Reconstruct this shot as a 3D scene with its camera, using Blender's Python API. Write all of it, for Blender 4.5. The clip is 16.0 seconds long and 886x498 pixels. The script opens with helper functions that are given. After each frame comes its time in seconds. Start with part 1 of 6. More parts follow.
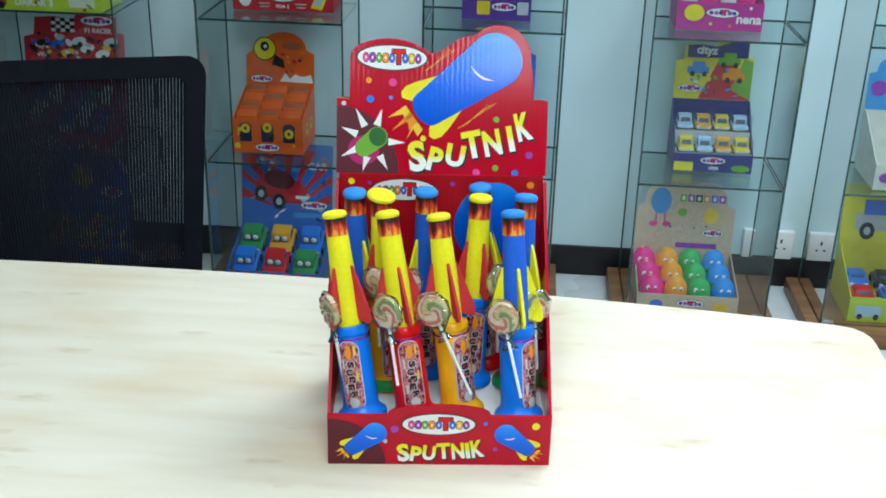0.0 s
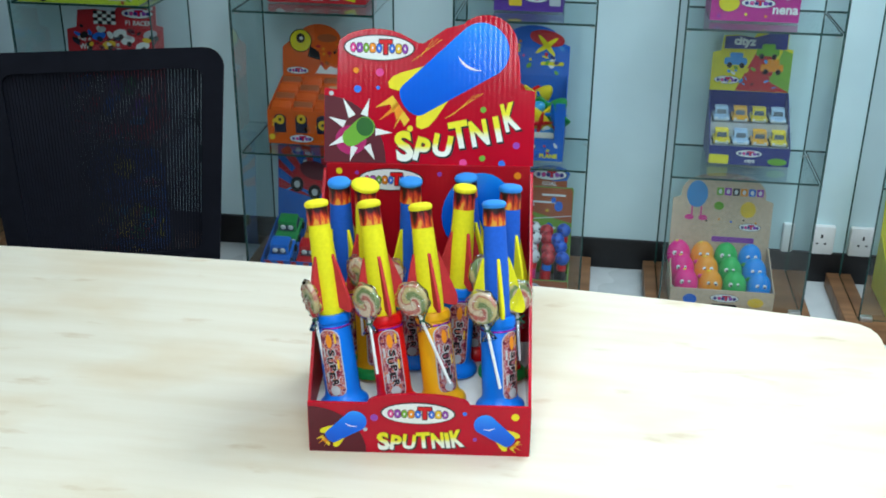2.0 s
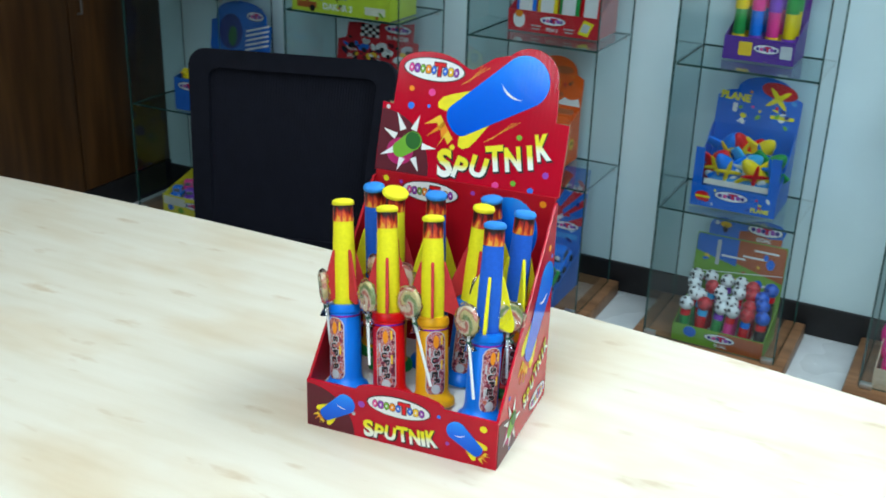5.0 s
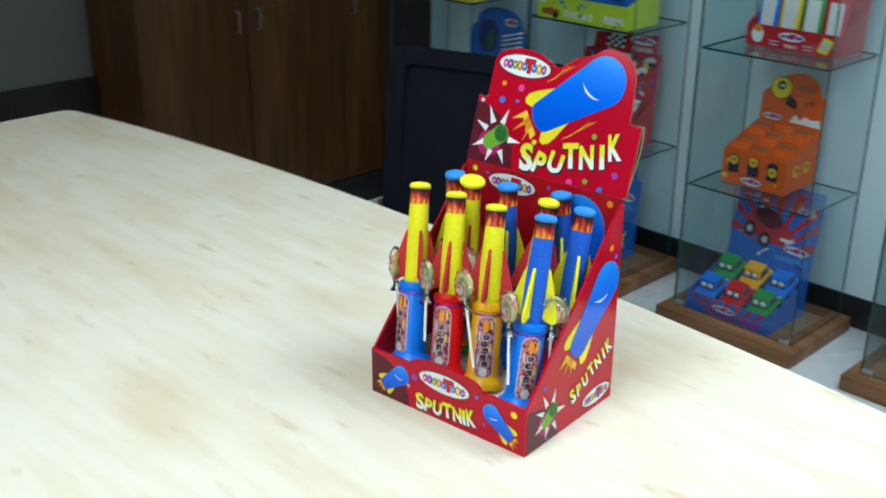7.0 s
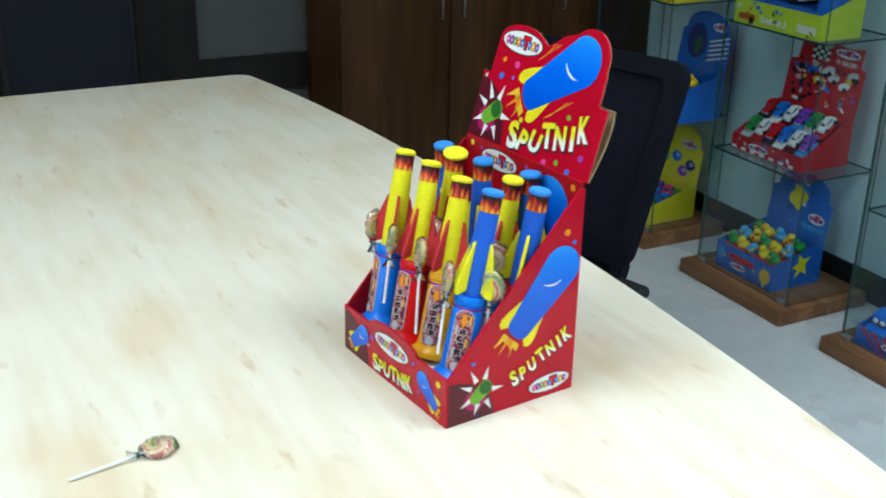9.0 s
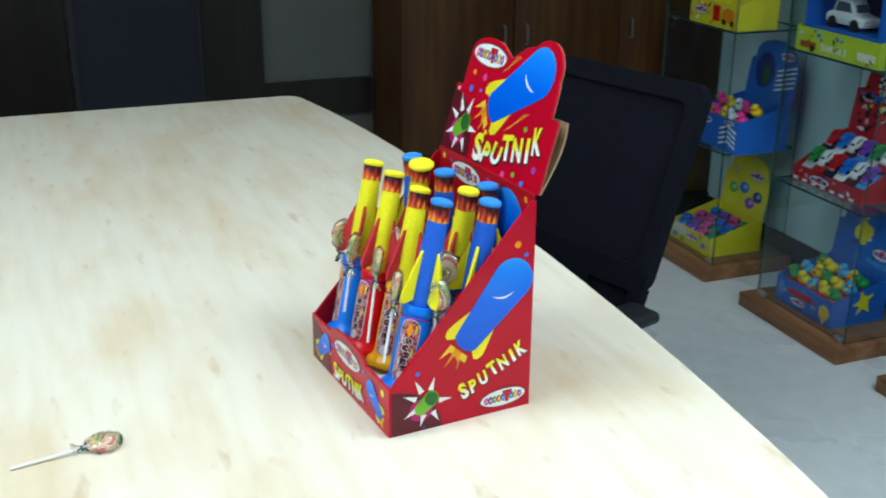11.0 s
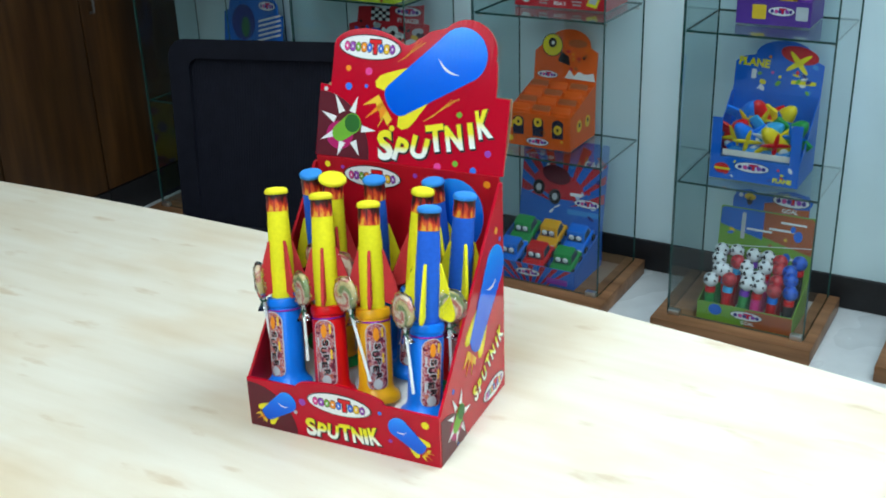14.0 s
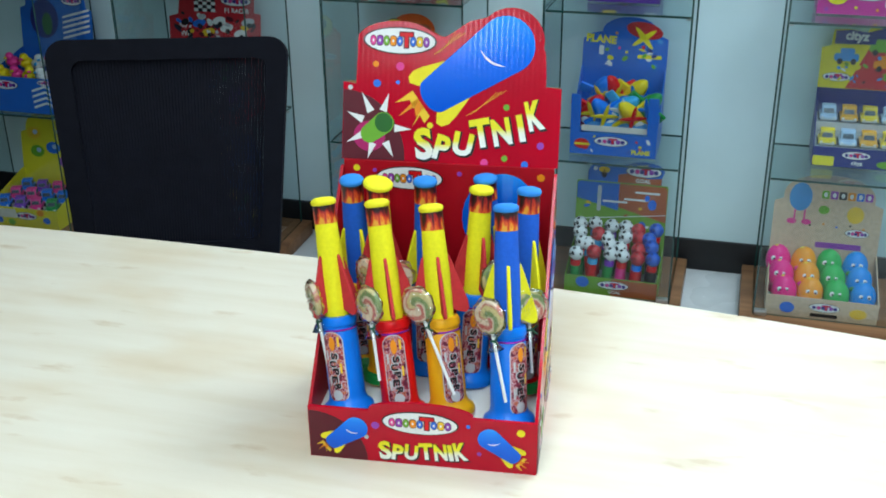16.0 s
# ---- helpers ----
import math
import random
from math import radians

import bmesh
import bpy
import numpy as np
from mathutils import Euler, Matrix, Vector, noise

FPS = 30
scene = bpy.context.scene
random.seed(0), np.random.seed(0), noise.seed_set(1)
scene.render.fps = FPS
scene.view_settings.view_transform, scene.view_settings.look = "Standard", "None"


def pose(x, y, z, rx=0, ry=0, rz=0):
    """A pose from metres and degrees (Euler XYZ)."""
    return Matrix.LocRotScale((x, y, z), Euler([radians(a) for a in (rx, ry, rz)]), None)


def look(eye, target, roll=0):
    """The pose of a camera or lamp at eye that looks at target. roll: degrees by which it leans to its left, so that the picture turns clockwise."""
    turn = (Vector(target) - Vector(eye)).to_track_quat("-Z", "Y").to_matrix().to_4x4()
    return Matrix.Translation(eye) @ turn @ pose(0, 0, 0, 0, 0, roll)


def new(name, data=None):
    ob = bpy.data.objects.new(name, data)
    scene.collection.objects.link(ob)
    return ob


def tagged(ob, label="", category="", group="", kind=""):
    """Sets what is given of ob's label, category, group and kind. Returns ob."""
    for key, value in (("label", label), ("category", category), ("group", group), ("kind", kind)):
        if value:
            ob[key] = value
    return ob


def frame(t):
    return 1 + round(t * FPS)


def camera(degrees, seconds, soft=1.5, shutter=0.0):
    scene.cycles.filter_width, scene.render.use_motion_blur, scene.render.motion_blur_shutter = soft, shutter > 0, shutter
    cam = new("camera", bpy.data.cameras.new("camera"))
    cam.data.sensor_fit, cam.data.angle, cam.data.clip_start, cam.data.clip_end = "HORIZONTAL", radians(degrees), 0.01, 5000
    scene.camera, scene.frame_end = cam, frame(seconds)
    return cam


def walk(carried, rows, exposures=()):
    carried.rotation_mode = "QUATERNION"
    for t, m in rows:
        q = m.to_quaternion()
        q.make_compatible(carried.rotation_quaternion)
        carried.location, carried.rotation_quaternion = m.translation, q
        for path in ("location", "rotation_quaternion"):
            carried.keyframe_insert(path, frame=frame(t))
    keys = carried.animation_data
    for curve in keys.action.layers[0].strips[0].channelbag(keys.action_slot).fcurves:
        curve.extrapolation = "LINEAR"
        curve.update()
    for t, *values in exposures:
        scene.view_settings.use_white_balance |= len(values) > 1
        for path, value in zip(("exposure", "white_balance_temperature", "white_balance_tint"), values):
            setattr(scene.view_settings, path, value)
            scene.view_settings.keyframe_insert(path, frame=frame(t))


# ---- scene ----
cam = camera(43.9, 16.0, soft=1.75, shutter=0.5)
PATH = [
    (0, (0.119, -0.033, 1.472), (-0.015, 1.79, 0.659), 1.5),
    (0.5, (0.124, -0.031, 1.469), (-0.01, 1.791, 0.655), 1.6),
    (1, (0.147, -0.042, 1.471), (-0.048, 1.775, 0.657), 0.8),
    (1.5, (0.189, -0.051, 1.467), (-0.066, 1.756, 0.649), 0.4),
    (2, (0.214, -0.025, 1.471), (-0.037, 1.778, 0.645), 0.5),
    (2.5, (0.224, -0.012, 1.486), (-0.042, 1.782, 0.642), -0.4),
    (3, (0.301, -0.028, 1.485), (-0.077, 1.755, 0.662), -0.1),
    (3.2, (0.35, -0.044, 1.493), (-0.146, 1.713, 0.676), 0.4),
    (5.3, (0.68, 0.022, 1.488), (-0.265, 1.609, 0.72), 1.5),
    (5.5, (0.732, 0.028, 1.49), (-0.29, 1.564, 0.718), 0.8),
    (6, (0.762, 0.054, 1.485), (-0.278, 1.583, 0.723), -0.6),
    (6.5, (0.767, 0.089, 1.483), (-0.344, 1.564, 0.715), -1.9),
    (7, (0.909, 0.155, 1.483), (-0.406, 1.452, 0.715), 0.5),
    (7.5, (1.034, 0.239, 1.47), (-0.383, 1.416, 0.692), 1.2),
    (8, (1.026, 0.272, 1.477), (-0.39, 1.466, 0.722), 0.1),
    (8.5, (1.074, 0.319, 1.469), (-0.451, 1.371, 0.715), -1.1),
    (8.7, (1.122, 0.388, 1.453), (-0.459, 1.342, 0.685), 0.3),
    (10.8, (1.287, 0.668, 1.432), (-0.467, 1.309, 0.717), 0.5),
    (11, (1.273, 0.662, 1.42), (-0.468, 1.345, 0.712), 0.5),
    (11.5, (1.219, 0.576, 1.433), (-0.448, 1.396, 0.692), 1.2),
    (12, (1.102, 0.464, 1.443), (-0.395, 1.556, 0.689), 0.8),
    (12.5, (0.984, 0.353, 1.443), (-0.367, 1.61, 0.671), -2.1),
    (13, (0.951, 0.326, 1.451), (-0.344, 1.632, 0.665), -0.6),
    (13.5, (0.848, 0.26, 1.445), (-0.323, 1.679, 0.66), -0.6),
    (14, (0.71, 0.146, 1.461), (-0.231, 1.715, 0.654), -2.0),
    (14.5, (0.652, 0.142, 1.457), (-0.255, 1.742, 0.671), -0.7),
    (15, (0.559, 0.112, 1.453), (-0.169, 1.797, 0.661), -1.7),
    (15.5, (0.383, 0.062, 1.459), (-0.144, 1.8, 0.623), -1.8),
    (16, (0.338, 0.06, 1.462), (-0.151, 1.806, 0.618), -0.7),
]
walk(cam, [(t, look(eye, target, roll)) for t, eye, target, roll in PATH])

# ---------------------------------------------------------------- light
world = bpy.data.worlds.new("room_world")
scene.world = world
world.use_nodes = True
world.node_tree.nodes["Background"].inputs[0].default_value = (0.6, 0.68, 0.75, 1)
world.node_tree.nodes["Background"].inputs[1].default_value = 0.1

LAMPS = [(0.05, 0.30, 19.0), (1.75, 1.7, 16.5), (0.80, 2.25, 27.0), (1.3, -1.4, 17.0), (0.9, -2.7, 16.0), (-0.35, -2.7, 16.0), (-1.6, -2.7, 9.0)]
CEIL = 2.62
for lx, ly, power in LAMPS:
    lamp = bpy.data.lights.new("troffer_light", "AREA")
    lamp.shape, lamp.size, lamp.size_y = "RECTANGLE", 0.56, 1.1
    lamp.energy, lamp.color = power, (0.785, 1.0, 1.14)
    new("troffer_light", lamp).matrix_world = pose(lx, ly, CEIL - 0.035)


# ---------------------------------------------------------------- materials
def nodes_of(name):
    m = bpy.data.materials.new(name)
    m.use_nodes = True
    t = m.node_tree
    return m, t, t.nodes["Principled BSDF"]


def link(t, a, b):
    t.links.new(a, b)


def ramp(t, fac, stops):
    r = t.nodes.new("ShaderNodeValToRGB")
    e = r.color_ramp.elements
    while len(e) < len(stops):
        e.new(0.5)
    for k, (p, c) in zip(e, stops):
        k.position, k.color = p, (*c, 1)
    link(t, fac, r.inputs[0])
    return r.outputs[0]


def noise_tex(t, scale, detail=4.0, stretch=(1, 1, 1), coord="Object"):
    c = t.nodes.new("ShaderNodeTexCoord")
    mp = t.nodes.new("ShaderNodeMapping")
    mp.inputs["Scale"].default_value = stretch
    n = t.nodes.new("ShaderNodeTexNoise")
    n.inputs["Scale"].default_value, n.inputs["Detail"].default_value = scale, detail
    link(t, c.outputs[coord], mp.inputs[0])
    link(t, mp.outputs[0], n.inputs[0])
    return n.outputs[0]


def bump(t, bsdf, height, strength, dist):
    b = t.nodes.new("ShaderNodeBump")
    b.inputs["Strength"].default_value, b.inputs["Distance"].default_value = strength, dist
    link(t, height, b.inputs["Height"])
    link(t, b.outputs[0], bsdf.inputs["Normal"])


def plain(name, col, rough=0.5, metal=0.0, vary=0.08, scale=40.0, relief=0.0, coat=0.0, stretch=(1, 1, 1), spec=0.32):
    """A surface of one colour with two scales of slight variation."""
    m, t, b = nodes_of(name)
    lo = tuple(max(0, c * (1 - vary)) for c in col)
    hi = tuple(min(1, c * (1 + vary)) for c in col)
    n1 = noise_tex(t, scale, 5, stretch)
    link(t, ramp(t, n1, [(0.3, lo), (0.7, hi)]), b.inputs["Base Color"])
    n2 = noise_tex(t, scale * 0.18, 3, stretch)
    mr = t.nodes.new("ShaderNodeMapRange")
    mr.inputs[3].default_value, mr.inputs[4].default_value = max(0.02, rough - 0.07), min(1, rough + 0.07)
    link(t, n2, mr.inputs[0])
    link(t, mr.outputs[0], b.inputs["Roughness"])
    b.inputs["Metallic"].default_value = metal
    b.inputs["Specular IOR Level"].default_value = spec
    b.inputs["Coat Weight"].default_value = coat
    if relief:
        bump(t, b, n1, relief, 0.002)
    return m


def glossy_card(name, col, rough=0.3, flute=0.045):
    """Printed corrugated card: the flutes show as fine upright waves in the gloss."""
    m, t, b = nodes_of(name)
    n = noise_tex(t, 18, 4)
    link(t, ramp(t, n, [(0.3, tuple(c * 0.92 for c in col)), (0.7, tuple(min(1, c * 1.06) for c in col))]), b.inputs["Base Color"])
    b.inputs["Roughness"].default_value = rough
    b.inputs["Specular IOR Level"].default_value = 0.24
    c = t.nodes.new("ShaderNodeTexCoord")
    w = t.nodes.new("ShaderNodeTexWave")
    w.wave_type, w.bands_direction = "BANDS", "X"
    w.inputs["Scale"].default_value, w.inputs["Distortion"].default_value = 52, 0.5
    link(t, c.outputs["Object"], w.inputs[0])
    bump(t, b, w.outputs[1], flute, 0.002)
    return m


def up_gradient(name, stops, rough=0.4, flute=0.0):
    """A printed fade from the lower to the upper edge of a piece."""
    m, t, b = nodes_of(name)
    c = t.nodes.new("ShaderNodeTexCoord")
    s = t.nodes.new("ShaderNodeSeparateXYZ")
    link(t, c.outputs["Generated"], s.inputs[0])
    link(t, ramp(t, s.outputs[2], stops), b.inputs["Base Color"])
    b.inputs["Roughness"].default_value = rough
    b.inputs["Specular IOR Level"].default_value = 0.34
    if flute:
        w = t.nodes.new("ShaderNodeTexWave")
        w.wave_type, w.bands_direction = "BANDS", "X"
        w.inputs["Scale"].default_value, w.inputs["Distortion"].default_value = 52, 0.5
        link(t, c.outputs["Object"], w.inputs[0])
        bump(t, b, w.outputs[1], flute, 0.002)
    return m


def maple_laminate():
    m, t, b = nodes_of("maple_laminate")
    grain = noise_tex(t, 8, 6, (0.5, 4, 1))
    blot = noise_tex(t, 3.0, 4, (1.2, 2.4, 1))
    fleck = noise_tex(t, 11, 5, (0.9, 2.8, 1))
    base = ramp(t, grain, [(0.25, (0.735, 0.635, 0.48)), (0.5, (0.785, 0.70, 0.565)), (0.8, (0.825, 0.755, 0.63))])
    dark = ramp(t, blot, [(0.48, (1, 1, 1)), (0.70, (0.90, 0.80, 0.67))])
    fl = ramp(t, fleck, [(0.63, (1, 1, 1)), (0.76, (0.80, 0.68, 0.54))])
    for extra in (dark, fl):
        mx = t.nodes.new("ShaderNodeMix")
        mx.data_type, mx.blend_type = "RGBA", "MULTIPLY"
        mx.inputs[0].default_value = 0.85
        link(t, base, mx.inputs[6])
        link(t, extra, mx.inputs[7])
        base = mx.outputs[2]
    link(t, base, b.inputs["Base Color"])
    b.inputs["Roughness"].default_value = 0.4
    b.inputs["Specular IOR Level"].default_value = 0.35
    bump(t, b, grain, 0.03, 0.001)
    return m


def wood(name, dark, light, rough=0.4, along=(6, 6, 0.5)):
    m, t, b = nodes_of(name)
    g = noise_tex(t, 5, 8, along)
    g2 = noise_tex(t, 1.6, 3, along)
    mx = t.nodes.new("ShaderNodeMix")
    mx.data_type, mx.blend_type = "RGBA", "MULTIPLY"
    mx.inputs[0].default_value = 0.6
    link(t, ramp(t, g, [(0.3, dark), (0.7, light)]), mx.inputs[6])
    link(t, ramp(t, g2, [(0.3, (0.7, 0.7, 0.7)), (0.7, (1, 1, 1))]), mx.inputs[7])
    link(t, mx.outputs[2], b.inputs["Base Color"])
    b.inputs["Roughness"].default_value = rough
    b.inputs["Specular IOR Level"].default_value = 0.25
    bump(t, b, g, 0.08, 0.001)
    return m


def sheet_glass(name, tint, gloss=1.0):
    m, t, b = nodes_of(name)
    t.nodes.remove(b)
    out = t.nodes["Material Output"]
    tr = t.nodes.new("ShaderNodeBsdfTransparent")
    tr.inputs[0].default_value = (*tint, 1)
    gl = t.nodes.new("ShaderNodeBsdfGlossy")
    gl.inputs["Roughness"].default_value = 0.02
    fr = t.nodes.new("ShaderNodeFresnel")
    fr.inputs[0].default_value = 1.45
    ml = t.nodes.new("ShaderNodeMath")
    ml.operation = "MULTIPLY"
    ml.inputs[1].default_value = gloss
    mx = t.nodes.new("ShaderNodeMixShader")
    link(t, fr.outputs[0], ml.inputs[0])
    link(t, ml.outputs[0], mx.inputs[0])
    link(t, tr.outputs[0], mx.inputs[1])
    link(t, gl.outputs[0], mx.inputs[2])
    link(t, mx.outputs[0], out.inputs[0])
    return m


def crinkle_film():
    m = sheet_glass("clear_film", (0.93, 0.93, 0.92), 1.6)
    t = m.node_tree
    n = noise_tex(t, 130, 5)
    bp = t.nodes.new("ShaderNodeBump")
    bp.inputs["Strength"].default_value, bp.inputs["Distance"].default_value = 1.0, 0.004
    link(t, n, bp.inputs["Height"])
    for k in t.nodes:
        if k.bl_idname in ("ShaderNodeBsdfGlossy", "ShaderNodeFresnel"):
            link(t, bp.outputs[0], k.inputs["Normal"])
            if k.bl_idname == "ShaderNodeBsdfGlossy":
                k.inputs["Roughness"].default_value = 0.12
    return m


def math_node(t, op, a, b=None):
    n = t.nodes.new("ShaderNodeMath")
    n.operation = op
    for i, v in enumerate((a, b)):
        if v is None:
            continue
        if isinstance(v, (int, float)):
            n.inputs[i].default_value = v
        else:
            link(t, v, n.inputs[i])
    return n.outputs[0]


def swirl_candy():
    m, t, b = nodes_of("swirl_candy")
    c = t.nodes.new("ShaderNodeTexCoord")
    s = t.nodes.new("ShaderNodeSeparateXYZ")
    link(t, c.outputs["Object"], s.inputs[0])
    ang = math_node(t, "ARCTAN2", s.outputs[2], s.outputs[0])
    rad = math_node(t, "SQRT", math_node(t, "ADD", math_node(t, "MULTIPLY", s.outputs[0], s.outputs[0]), math_node(t, "MULTIPLY", s.outputs[2], s.outputs[2])))
    turn = math_node(t, "ADD", math_node(t, "MULTIPLY", ang, 1 / (2 * math.pi)), math_node(t, "ADD", math_node(t, "MULTIPLY", rad, 36.0), math_node(t, "MULTIPLY", noise_tex(t, 70, 2), 0.55)))
    oi = t.nodes.new("ShaderNodeObjectInfo")
    fr = math_node(t, "FRACT", math_node(t, "ADD", turn, oi.outputs["Random"]))
    cream, red, green, yellow = (0.78, 0.62, 0.45), (0.58, 0.17, 0.14), (0.24, 0.31, 0.13), (0.66, 0.55, 0.26)
    col = ramp(t, fr, [(0.0, cream), (0.14, cream), (0.20, red), (0.30, red), (0.36, cream), (0.46, green), (0.58, green), (0.66, yellow), (0.80, yellow), (0.86, red), (0.93, cream)])
    link(t, col, b.inputs["Base Color"])
    b.inputs["Roughness"].default_value = 0.22
    return m


def flame_print():
    m, t, b = nodes_of("flame_print")
    c = t.nodes.new("ShaderNodeTexCoord")
    s = t.nodes.new("ShaderNodeSeparateXYZ")
    link(t, c.outputs["Generated"], s.inputs[0])
    n = noise_tex(t, 170, 3, (1, 1, 0.28))
    v = math_node(t, "ADD", s.outputs[2], math_node(t, "MULTIPLY", math_node(t, "SUBTRACT", n, 0.5), 2.3))
    col = ramp(t, v, [(0.0, (0.80, 0.36, 0.03)), (0.16, (0.72, 0.10, 0.012)), (0.40, (0.45, 0.012, 0.008)), (0.60, (0.10, 0.004, 0.004)), (0.85, (0.015, 0.003, 0.003))])
    link(t, col, b.inputs["Base Color"])
    b.inputs["Roughness"].default_value = 0.45
    return m


def football_skin(name, base, patch):
    m, t, b = nodes_of(name)
    c = t.nodes.new("ShaderNodeTexCoord")
    v = t.nodes.new("ShaderNodeTexVoronoi")
    v.inputs["Scale"].default_value = 75
    link(t, c.outputs["Object"], v.inputs[0])
    link(t, ramp(t, v.outputs["Distance"], [(0.36, patch), (0.4, base)]), b.inputs["Base Color"])
    b.inputs["Roughness"].default_value = 0.35
    return m


RED = glossy_card("red_card", (0.51, 0.003, 0.020), 0.11, 0.04)
RED_IN = glossy_card("red_card_inside", (0.46, 0.003, 0.012), 0.45)
KRAFT = plain("kraft_card", (0.66, 0.48, 0.34), 0.85, vary=0.12, scale=90)
# Kraft again, with the shade behind the header put into its colour.
KRAFT_SHADED = plain("shaded_brown_card", (0.34, 0.22, 0.12), 0.9, vary=0.12, scale=90)
MAROON = plain("maroon_print", (0.105, 0.006, 0.016), 0.32)
MAGENTA = plain("magenta_print", (0.45, 0.01, 0.13), 0.32)
SKY = up_gradient("sky_blue_print", [(0.0, (0.0, 0.09, 0.62)), (0.55, (0.0, 0.14, 0.78)), (0.85, (0.006, 0.22, 0.88)), (1.0, (0.02, 0.31, 0.92))], 0.10, 0.03)
YELLOW = plain("yellow_print", (0.86, 0.72, 0.015), 0.35)
FADE = up_gradient("letter_fade", [(0.0, (0.9, 0.9, 0.88)), (0.35, (0.9, 0.9, 0.75)), (0.58, (0.87, 0.76, 0.02)), (1.0, (0.85, 0.74, 0.015))])
INK = plain("black_print", (0.012, 0.01, 0.012), 0.4)
WHITE = plain("white_print", (0.82, 0.82, 0.80), 0.35, vary=0.03)
GREEN = plain("green_print", (0.16, 0.42, 0.03), 0.35)
DGREEN = plain("dark_green_print", (0.02, 0.13, 0.02), 0.35)
ORANGE = plain("orange_print", (0.85, 0.28, 0.01), 0.38)
FLAME_Y = plain("flame_yellow_print", (0.88, 0.55, 0.03), 0.38)
BLUE_DOT = plain("blue_print", (0.02, 0.16, 0.70), 0.35)
PURPLE = plain("purple_print", (0.30, 0.05, 0.42), 0.35)
PINK = plain("pink_print", (0.80, 0.06, 0.30), 0.35)
NAVY = plain("navy_print", (0.02, 0.03, 0.20), 0.35)
SILVER = plain("silver_print", (0.55, 0.56, 0.58), 0.3)

FOAM_Y = plain("yellow_foam", (0.84, 0.76, 0.012), 0.75, vary=0.05, scale=220, relief=0.15)
FOAM_B = plain("blue_foam", (0.012, 0.115, 0.62), 0.75, vary=0.06, scale=220, relief=0.15)
FOAM_R = plain("red_foam", (0.55, 0.03, 0.035), 0.8, vary=0.06, scale=220, relief=0.15)
CAP_Y = plain("yellow_cap_foam", (0.86, 0.76, 0.02), 0.7, vary=0.05, scale=200, relief=0.2)
CAP_B = plain("light_blue_cap_foam", (0.03, 0.25, 0.70), 0.7, vary=0.05, scale=200, relief=0.2)
PL_BLUE = plain("blue_plastic", (0.002, 0.18, 0.76), 0.3, vary=0.04)
PL_RED = plain("red_plastic", (0.72, 0.004, 0.008), 0.3, vary=0.04)
PL_ORANGE = plain("amber_plastic", (0.86, 0.40, 0.01), 0.3, vary=0.04)
PL_YELLOW = plain("yellow_plastic", (0.86, 0.62, 0.01), 0.3, vary=0.04)
PL_GREEN = plain("green_plastic", (0.015, 0.29, 0.06), 0.3, vary=0.04)
PL_PINK = plain("pink_plastic", (0.84, 0.04, 0.28), 0.3, vary=0.04)
PL_CYAN = plain("cyan_plastic", (0.04, 0.38, 0.72), 0.3, vary=0.04)
PL_WHITE = plain("white_plastic", (0.80, 0.80, 0.79), 0.3, vary=0.03)
PL_BLACK = plain("black_plastic", (0.012, 0.012, 0.014), 0.45, vary=0.1)
PL_PURPLE = plain("purple_plastic", (0.22, 0.05, 0.50), 0.3, vary=0.04)
PALE_CAR = plain("pale_blue_paint", (0.45, 0.60, 0.80), 0.25, vary=0.04)
FLAME = flame_print()
CANDY = swirl_candy()
FILM = crinkle_film()
ELASTIC = plain("purple_tinsel", (0.32, 0.03, 0.42), 0.25, 0.6, vary=0.4, scale=500)
TIE = plain("dark_green_tie", (0.01, 0.09, 0.05), 0.4)
BOARD = plain("white_board", (0.74, 0.74, 0.72), 0.7, vary=0.05)

MAPLE = maple_laminate()
MAPLE_EDGE = plain("maple_edge_band", (0.74, 0.60, 0.42), 0.45, vary=0.1, scale=60)
BASE_WOOD = wood("cabinet_base_wood", (0.17, 0.075, 0.03), (0.33, 0.16, 0.075), 0.4, (0.6, 7, 7))
CUPBOARD = wood("walnut_veneer", (0.034, 0.0128, 0.0034), (0.078, 0.0315, 0.008), 0.42)
DULL_STEEL = plain("dull_steel", (0.14, 0.13, 0.12), 0.55, 0.7, vary=0.1)
DARK_WOOD = wood("dark_stained_wood", (0.007, 0.005, 0.0045), (0.014, 0.010, 0.008), 0.4)
GLASS = sheet_glass("cabinet_glass", (0.77, 0.875, 0.88), 1.7)
GLASS_EDGE = plain("green_glass_edge", (0.025, 0.075, 0.065), 0.15, vary=0.1)
STEEL = plain("brushed_steel", (0.62, 0.62, 0.60), 0.3, 0.9, vary=0.06)
WALL = plain("painted_wall", (0.61, 0.78, 0.805), 0.75, vary=0.025, scale=6, relief=0.03)
WALL_S = plain("beige_wall_paint", (0.34, 0.33, 0.31), 0.85, vary=0.03, scale=6)
# West wall: the weak light on this side is put into the colour.
WALL_W = plain("dimmed_west_wall", (0.10, 0.095, 0.09), 0.8, vary=0.05, scale=6)
CEILING = plain("ceiling_tile", (0.78, 0.78, 0.76), 0.9, vary=0.05, scale=120, relief=0.2)
FLOOR = plain("pale_vinyl", (0.60, 0.62, 0.62), 0.28, vary=0.06, scale=14)
SKIRT = plain("black_skirting", (0.014, 0.013, 0.014), 0.4, vary=0.15)
MESH = plain("black_chair_mesh", (0.007, 0.0075, 0.013), 0.8, vary=0.15, spec=0.1)
FRAME_BLK = plain("black_chair_frame", (0.007, 0.0075, 0.012), 0.6, vary=0.15, spec=0.05)
FABRIC = plain("black_seat_fabric", (0.016, 0.016, 0.02), 0.9, vary=0.2, scale=300, relief=0.3)
